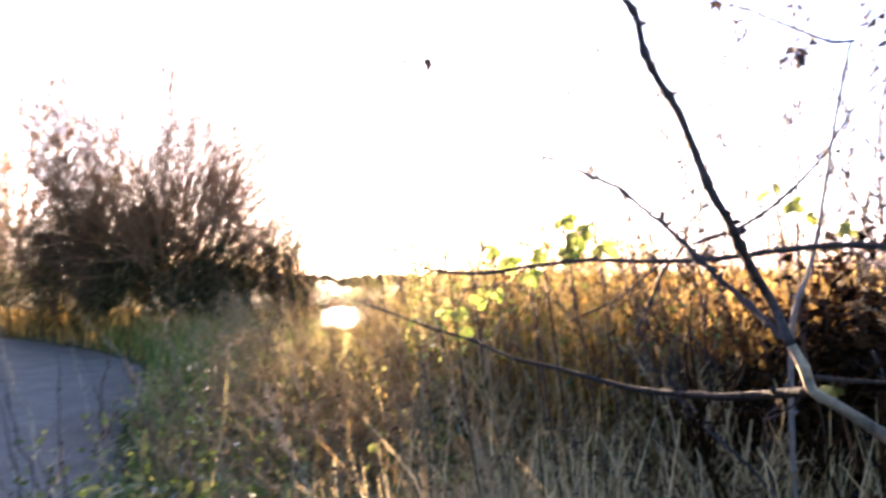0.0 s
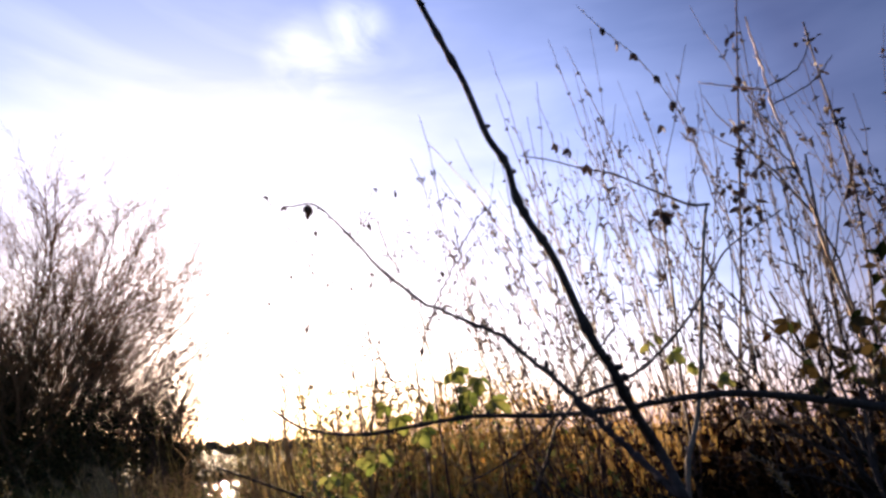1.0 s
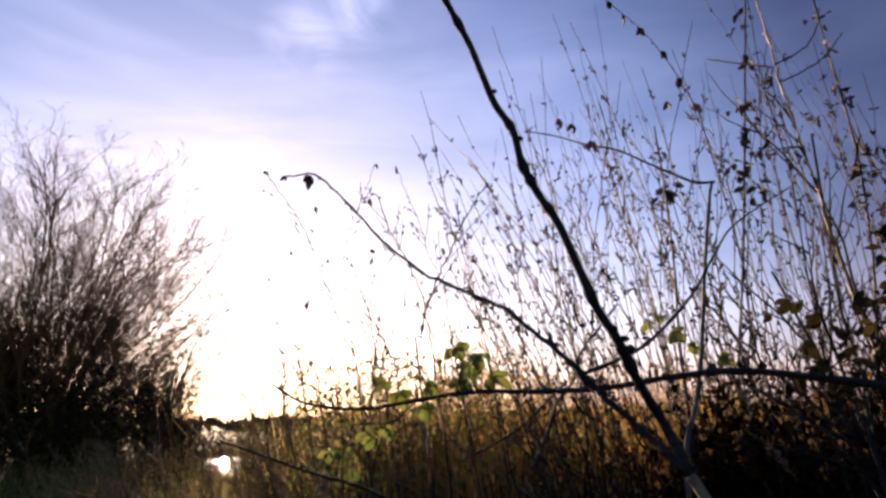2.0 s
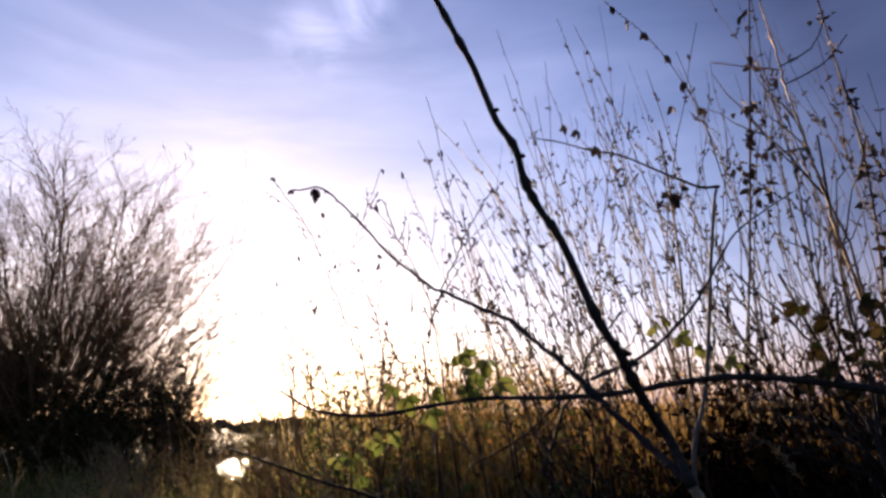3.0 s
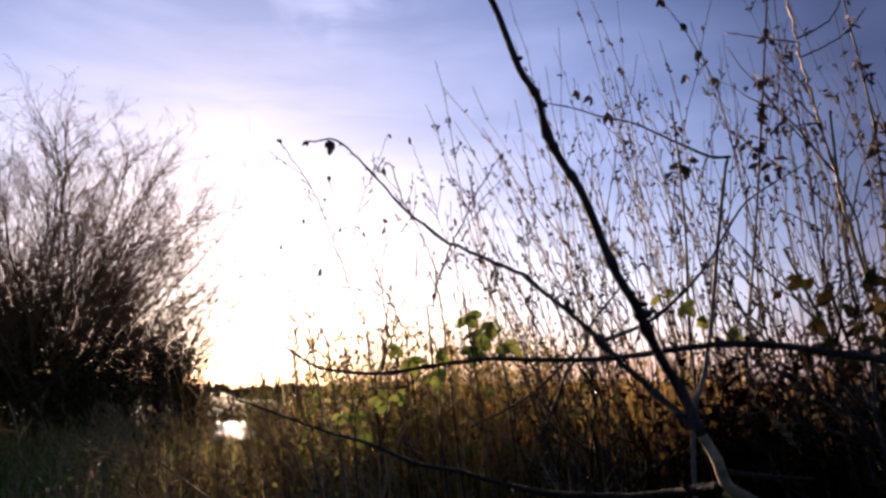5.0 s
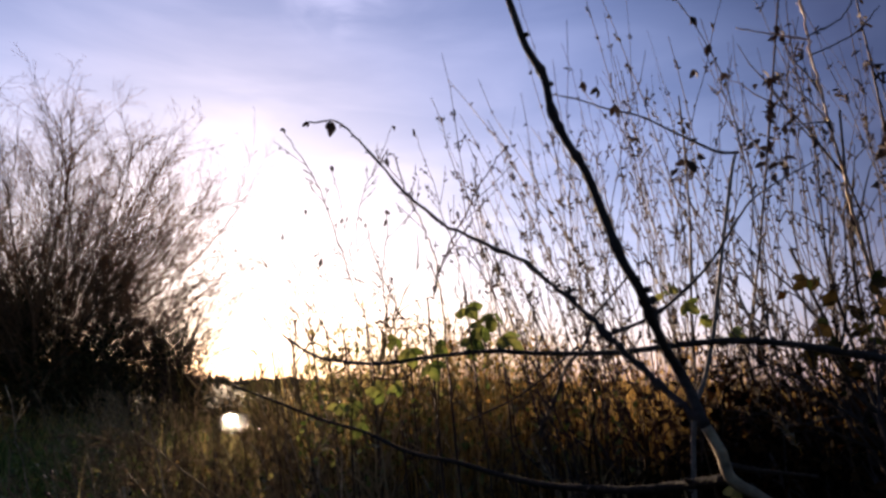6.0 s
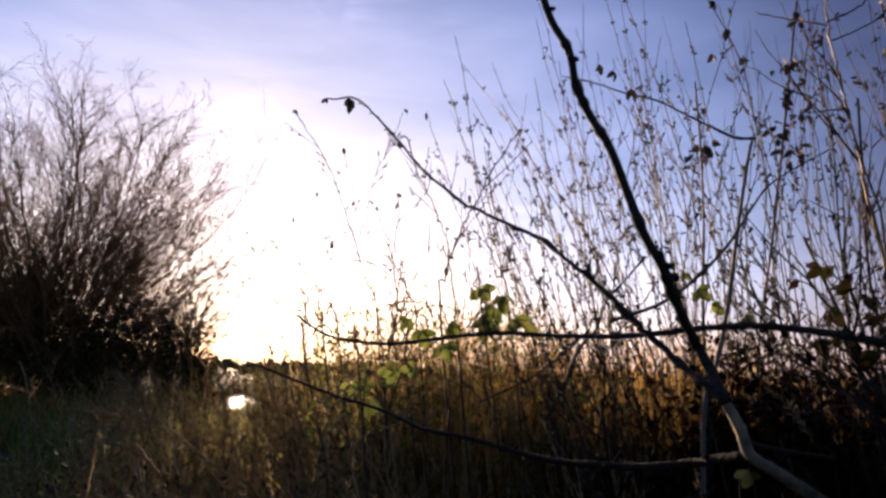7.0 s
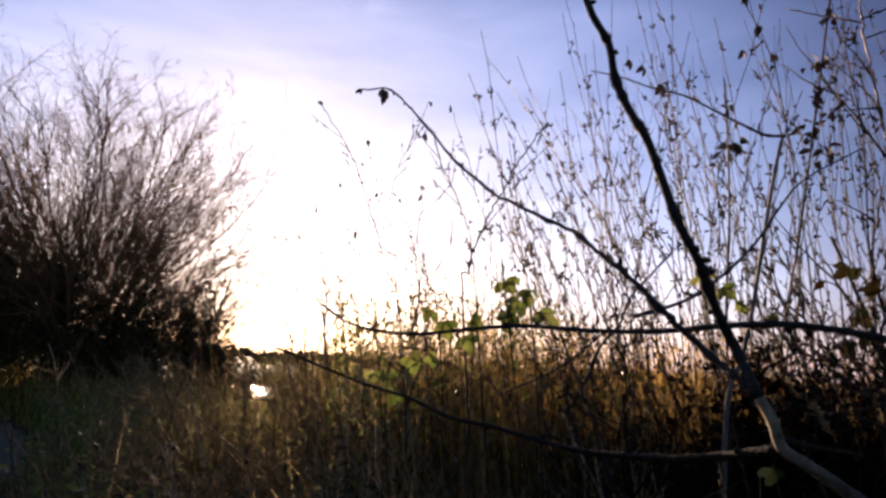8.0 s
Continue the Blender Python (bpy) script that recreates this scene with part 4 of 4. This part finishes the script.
for p, size in zip([(0.573, 1.505, 1.805), (0.339, 1.505, 1.996), (0.375, 1.505, 1.980), (0.414, 1.505, 1.937)], (0.040, 0.032, 0.028, 0.030)):
    g = Geo()
    g.tube([(p[0], p[1], p[2] + 0.03), (p[0] + 0.003, p[1], p[2] + 0.012), p], [0.0009, 0.0008, 0.0007], 4)
    for _ in range(2):
        g.leaflet(p, rng.normal(0, 0.25, 3) + (0, 0, -1), rng.normal(0, 0.4, 3) + (0.3, -1, 0), size * rng.uniform(0.8, 1.1), size * 0.45, 0.7, 5)
    part("withered_leaf", g, LEAF_DEAD, grey, "curled dark hanging leaf")
for pts, r0, r1 in (([(0.333, 1.421, 1.395), (0.435, 1.412, 1.434), (0.504, 1.399, 1.487), (0.571, 1.404, 1.556), (0.633, 1.418, 1.642), (0.692, 1.436, 1.705), (0.852, 1.492, 1.802)], 0.0042, 0.0016), ([(0.244, 1.579, 1.21), (0.276, 1.562, 1.281), (0.296, 1.548, 1.34), (0.334, 1.536, 1.387), (0.353, 1.522, 1.446), (0.391, 1.51, 1.493), (0.435, 1.497, 1.546)], 0.0045, 0.0020), ([(0.321, 1.536, 1.387), (0.209, 1.56, 1.288), (0.087, 1.633, 1.221)], 0.0030, 0.0016)):
    g = Geo()
    bough(g, pts, r0, r1, rng, 7, 0.5, 6)
    part("side_branch", g, BARK_DARK, grey)

pink = thing("pinkish_sapling", "pinkish sunlit sapling with upturned dark shoots", "sapling")
g = Geo()
bough(g, [(1.36, 2.0, -0.03), (1.34, 1.96, 0.7)] + [(1.422, 2.087, 1.215), (1.263, 1.970, 1.718), (1.227, 1.947, 1.816), (1.201, 1.923, 1.915), (1.174, 1.900, 1.986), (1.143, 1.877, 2.084), (1.112, 1.853, 2.183), (1.085, 1.830, 2.259), (1.065, 1.807, 2.341), (1.038, 1.783, 2.439), (1.016, 1.760, 2.518)], 0.0052, 0.0020, rng, 8, 0.6, 5, 0.002, 0.4)
part("trunk", g, BARK_PINK, pink)
for pts, mat in (([(1.061, 1.800, 2.300), (1.129, 1.790, 2.330), (1.168, 1.780, 2.363), (1.193, 1.770, 2.417), (1.198, 1.760, 2.457)], BARK_DARK), ([(1.075, 1.810, 2.247), (1.130, 1.797, 2.268), (1.191, 1.785, 2.303), (1.225, 1.772, 2.338), (1.253, 1.760, 2.374)], BARK_DARK), ([(1.061, 1.800, 2.288), (0.988, 1.800, 2.300), (0.923, 1.800, 2.309), (0.859, 1.800, 2.323)], BARK_PINK)):
    g = Geo()
    bough(g, pts, 0.0026, 0.0014, rng, 6, 0.4, 6, 0.001, 0.4)
    part("shoot", g, mat, pink)


# ---- brambles ----
def leaf_part(p, way, size, parent, mat=LEAF, label="", rng=rng, face=(0.1, -1, 0.35)):
    """A bramble leaf of three toothed leaflets on a short stalk."""
    g = Geo()
    way = Vector(way).normalized()
    side = way.cross(Vector(face)).normalized()
    p = Vector(p)
    g.tube([p - way * size * 0.5, p - way * size * 0.2, p], [0.0008, 0.0007, 0.0006], 4)
    for turn, s in ((0, 1.0), (0.95, 0.75), (-0.95, 0.75)):
        d = way * math.cos(turn) + side * math.sin(turn)
        f = Vector(face) + Vector(rng.normal(0, 0.25, 3))
        g.leaflet(p, d, f, size * s, size * s * 0.66, rng.uniform(0.1, 0.35), 7)
    return part("leaf", g, mat, parent, label)


def bramble(name, label, cane, spots, size, seed, mat=LEAF, r=0.0022, cane_mat=BARK_RED, single=False):
    rng = np.random.default_rng(seed)
    t = thing(name, label, "bramble")
    g = Geo()
    line = bough(g, cane, r * 1.3, r * 0.6, rng, 7, 0.2, 6)
    for k in range(0, len(line) - 1, 2):
        w = rng.normal(0, 1, 3)
        g.bud(line[k], w, 0.006, 0.003, rng)
    part("cane", g, cane_mat, t)
    for p in spots:
        if single:
            g = Geo()
            for _ in range(2):
                g.leaflet(p, rng.normal(0, 0.35, 3) + (0, 0, -1), rng.normal(0, 0.5, 3) + (0.2, -1, 0), size * rng.uniform(0.8, 1.1), size * 0.6, 0.6, 5)
            part("leaf", g, mat, t)
            continue
        leaf_part(p, rng.normal(0, 0.5, 3) + (0, 0, -0.5), size * rng.uniform(0.8, 1.2), t, mat, rng=rng, face=rng.normal(0, 0.35, 3) + (0.1, -1, 0.3))
    return t


LEAF_GROUPS = [
    ([(0.075, 1.442, 1.455), (0.109, 1.451, 1.419), (0.15, 1.467, 1.398), (0.091, 1.458, 1.393), (0.13, 1.465, 1.445)], (0.16, 1.52, 0.9), 0.048, LEAF, "green-leaved bramble spray glowing against the sky"),
    ([(0.013, 1.582, 1.389), (-0.049, 1.605, 1.379), (-0, 1.592, 1.346), (-0.081, 1.66, 1.408)], (0.02, 1.66, 0.9), 0.042, LEAF, "green bramble spray low among the weeds"),
    ([(-0.163, 1.541, 1.26), (-0.198, 1.574, 1.253), (-0.096, 1.536, 1.282), (-0.057, 1.533, 1.293), (-0.147, 1.562, 1.218)], (-0.12, 1.60, 0.8), 0.034, LEAF, "green bramble leaves hanging in the tangle"),
    ([(0.586, 1.755, 1.54), (0.648, 1.772, 1.516), (0.73, 1.89, 1.494), (0.819, 1.899, 1.456), (0.612, 1.762, 1.559)], (0.70, 1.72, 0.9), 0.044, LEAF, "yellow-green bramble leaves beside the dark branch"),
    ([(1.063, 1.908, 1.486), (1.101, 1.92, 1.44), (1.158, 1.898, 1.53), (1.17, 1.827, 1.589), (1.162, 1.788, 1.515), (0.999, 1.871, 1.407), (1.07, 1.822, 1.374)], (1.10, 1.75, 0.7), 0.046, LEAF_SHADED, "broad-leaved bramble spray with shade in its leaf colour"),
]
for i, (spots, mid, size, mat, label) in enumerate(LEAF_GROUPS):
    top = max(spots, key=lambda q: q[2])
    if mat is LEAF_SHADED:
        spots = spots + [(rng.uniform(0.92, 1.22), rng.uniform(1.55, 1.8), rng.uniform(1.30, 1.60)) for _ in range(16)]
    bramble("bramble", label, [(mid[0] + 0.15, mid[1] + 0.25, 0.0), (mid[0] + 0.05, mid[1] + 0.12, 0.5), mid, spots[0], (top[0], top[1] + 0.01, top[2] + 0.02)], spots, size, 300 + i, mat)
bramble("leaf_cane", "slender cane with small withered hanging leaves", [(0.92, 1.9, 0.0), (0.9, 1.85, 0.8), (0.922, 1.865, 1.53), (0.776, 1.700, 2.049), (0.754, 1.689, 2.118), (0.716, 1.677, 2.194), (0.671, 1.666, 2.268), (0.617, 1.654, 2.335), (0.571, 1.643, 2.372), (0.521, 1.631, 2.414), (0.469, 1.620, 2.469)], [(0.563, 1.620, 2.352), (0.604, 1.620, 2.312), (0.654, 1.620, 2.240), (0.691, 1.620, 2.161), (0.723, 1.620, 2.083), (0.651, 1.620, 2.093), (0.528, 1.620, 2.397)], 0.026, 320, LEAF_DEAD, 0.0014, BARK_DARK, True)

# slanting twigs of the tangle beside the lane
rng = np.random.default_rng(55)
for k in range(150):
    bx, by = rng.uniform(-1.6, 2.2), rng.uniform(1.7, 3.4)
    h = rng.uniform(0.6, 1.3)
    slant = -rng.uniform(0.1, 0.6) if bx < 0.2 else rng.normal(0, 0.4)
    # paler twigs on the hazy left; the right has shade in its colour
    mat = (DRY_TWIG, STEM_DEAD, BARK_PALE)[int(rng.integers(0, 3))] if bx < 0.4 else STEM_DEAD
    dead_stem((bx, by, ground_z(bx, by)), (bx + slant, by + rng.normal(0, 0.2), h), 400 + k, rng.uniform(0.003, 0.006), 5, 1, mat, "tangle_twig", "leaning dry twig in the verge tangle")
# pale and olive twigs slanting up out of the near tangle
for k in range(70):
    bx, by = rng.uniform(-0.75, 0.75), rng.uniform(1.45, 2.3)
    h = rng.uniform(0.75, 1.2)
    mat = (DRY_TWIG, BARK_PALE, OLIVE_STRAW)[int(rng.integers(0, 3))]
    dead_stem((bx, by, ground_z(bx, by)), (bx - rng.uniform(0.1, 0.55), by + rng.normal(0, 0.12), h), 600 + k, rng.uniform(0.0028, 0.0048), 6, 1, mat, "tangle_twig", "pale dry twig slanting out of the near tangle", 1)
# pale dead canes crossing in the dark hollow under the shrub
for k in range(26):
    bx, by = rng.uniform(0.15, 1.0), rng.uniform(1.15, 1.6)
    h = rng.uniform(0.75, 1.08)
    dead_stem((bx, by, ground_z(bx, by)), (bx + rng.choice((-1, 1)) * rng.uniform(0.15, 0.5), by + rng.normal(0, 0.1), h), 800 + k, rng.uniform(0.0025, 0.0042), 4, 0, (STRAW_PALE, BARK_PINK, DRY_TWIG)[k % 3], "tangle_twig", "pale dead cane crossing under the shrub")
# thin weeds standing before the pond
for k in range(54):
    by = rng.uniform(3.4, 6.5)
    bx = -by * rng.uniform(0.16, 0.40)
    h = rng.uniform(1.0, 1.6)
    dead_stem((bx, by, ground_z(bx, by)), (bx - rng.uniform(-0.1, 0.4), by + rng.normal(0, 0.12), h), 700 + k, rng.uniform(0.004, 0.006), 8, 3, (OLIVE_STRAW, STEM_DEAD)[k % 2], "dead_stem", "thin dry weed before the glittering pond", 3)
# rusty leaf litter hanging among the stalks
g = Geo()
p = scatter(rng, 1500, 0.05, 1.5, 2.35, 3.4, lambda x, y: x < 0.40 * y)
p[:, 2] += rng.triangular(0.95, 1.30, 1.5, len(p))
g.litter(p, rng.uniform(0.008, 0.024, len(p)), rng, -1.2)
tagged(part("dead_leaves", g, GOLD_LEAF), "golden and rusty dead leaves caught among the stalks", "leaves", kind="stuff")
g = Geo()
p = scatter(rng, 1800, -0.5, 2.0, 3.3, 4.2, lambda x, y: x < 0.44 * y)
p[:, 2] += rng.triangular(0.55, 1.2, 1.58, len(p))
g.litter(p, rng.uniform(0.012, 0.034, len(p)), rng, -0.6)
tagged(part("dead_leaves", g, GOLD_LEAF), "golden dead leaves thick in the weed bank", "leaves", kind="stuff")
# leaf colour here deepens the thicket's shade
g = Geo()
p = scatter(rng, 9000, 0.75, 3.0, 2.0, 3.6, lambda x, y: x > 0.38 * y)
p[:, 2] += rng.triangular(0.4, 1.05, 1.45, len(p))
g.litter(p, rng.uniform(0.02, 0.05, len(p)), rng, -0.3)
tagged(part("dead_leaves", g, BRACKEN_SHADE), "red-brown dead leaves in the thicket, darkened as shade", "leaves", kind="stuff")
g = Geo()
p = scatter(rng, 8000, -3.6, 0.6, 1.9, 6.0)
p[:, 2] += rng.uniform(0.02, 0.85, len(p)) ** 1.8
g.litter(p, rng.uniform(0.025, 0.06, len(p)), rng)
p = scatter(rng, 2500, -1.8, -0.1, 1.4, 2.3)
p[:, 2] += rng.uniform(0.1, 0.62, len(p))
g.litter(p, rng.uniform(0.025, 0.06, len(p)), rng, 0.6)
tagged(part("weed_leaves", g, WEED_LEAF), "green weed leaves along the verge", "leaves", kind="stuff")

g = Geo()
p = scatter(rng, 2600, -0.85, 0.5, 2.9, 4.3, lambda x, y: x > -0.2 * y)
p[:, 2] += rng.triangular(0.9, 1.3, 1.66, len(p))
g.litter(p, rng.uniform(0.014, 0.042, len(p)), rng, -0.8)
tagged(part("dead_leaves", g, OLIVE_STRAW), "olive withered leaves among the backlit weeds", "leaves", kind="stuff")

g = Geo()
p = scatter(rng, 2200, -0.75, 0.75, 2.3, 3.7, lambda x, y: x > -0.2 * y)
p[:, 2] += rng.triangular(0.6, 1.1, 1.42, len(p))
g.litter(p, rng.uniform(0.014, 0.040, len(p)), rng, -0.3)
tagged(part("weed_leaves", g, WEED_LEAF), "small green leaves through the dry weeds", "leaves", kind="stuff")

# a bleached stalk catching the light in the shaded corner, and a yellow leaf
plume = thing("grass_plume", "bleached grass plume catching the sun", "grass")
g = Geo()
line = bough(g, [(0.8, 1.564, 1.166), (0.76, 1.533, 1.209), (0.72, 1.514, 1.245), (0.673, 1.487, 1.273)], 0.0016, 0.0008, rng, 5, 0.0, 6, 0.002, 0.0)
part("stalk", g, STRAW, plume)
g = Geo()
for i in range(2, len(line)):
    for _ in range(3):
        g.bud(line[i], rng.normal(0, 0.5, 3) + (-0.6, 0, 0.5), rng.uniform(0.010, 0.018), 0.003, rng)
tagged(part("seed_head", g, BARK_PALE, plume), kind="stuff")
bramble("yellow_bramble", "low bramble shoot with one yellow leaf", [(0.588, 1.336, 0.975), (0.538, 1.264, 1.079), (0.493, 1.197, 1.153)], [(0.493, 1.198, 1.149)], 0.030, 331, OLIVE)
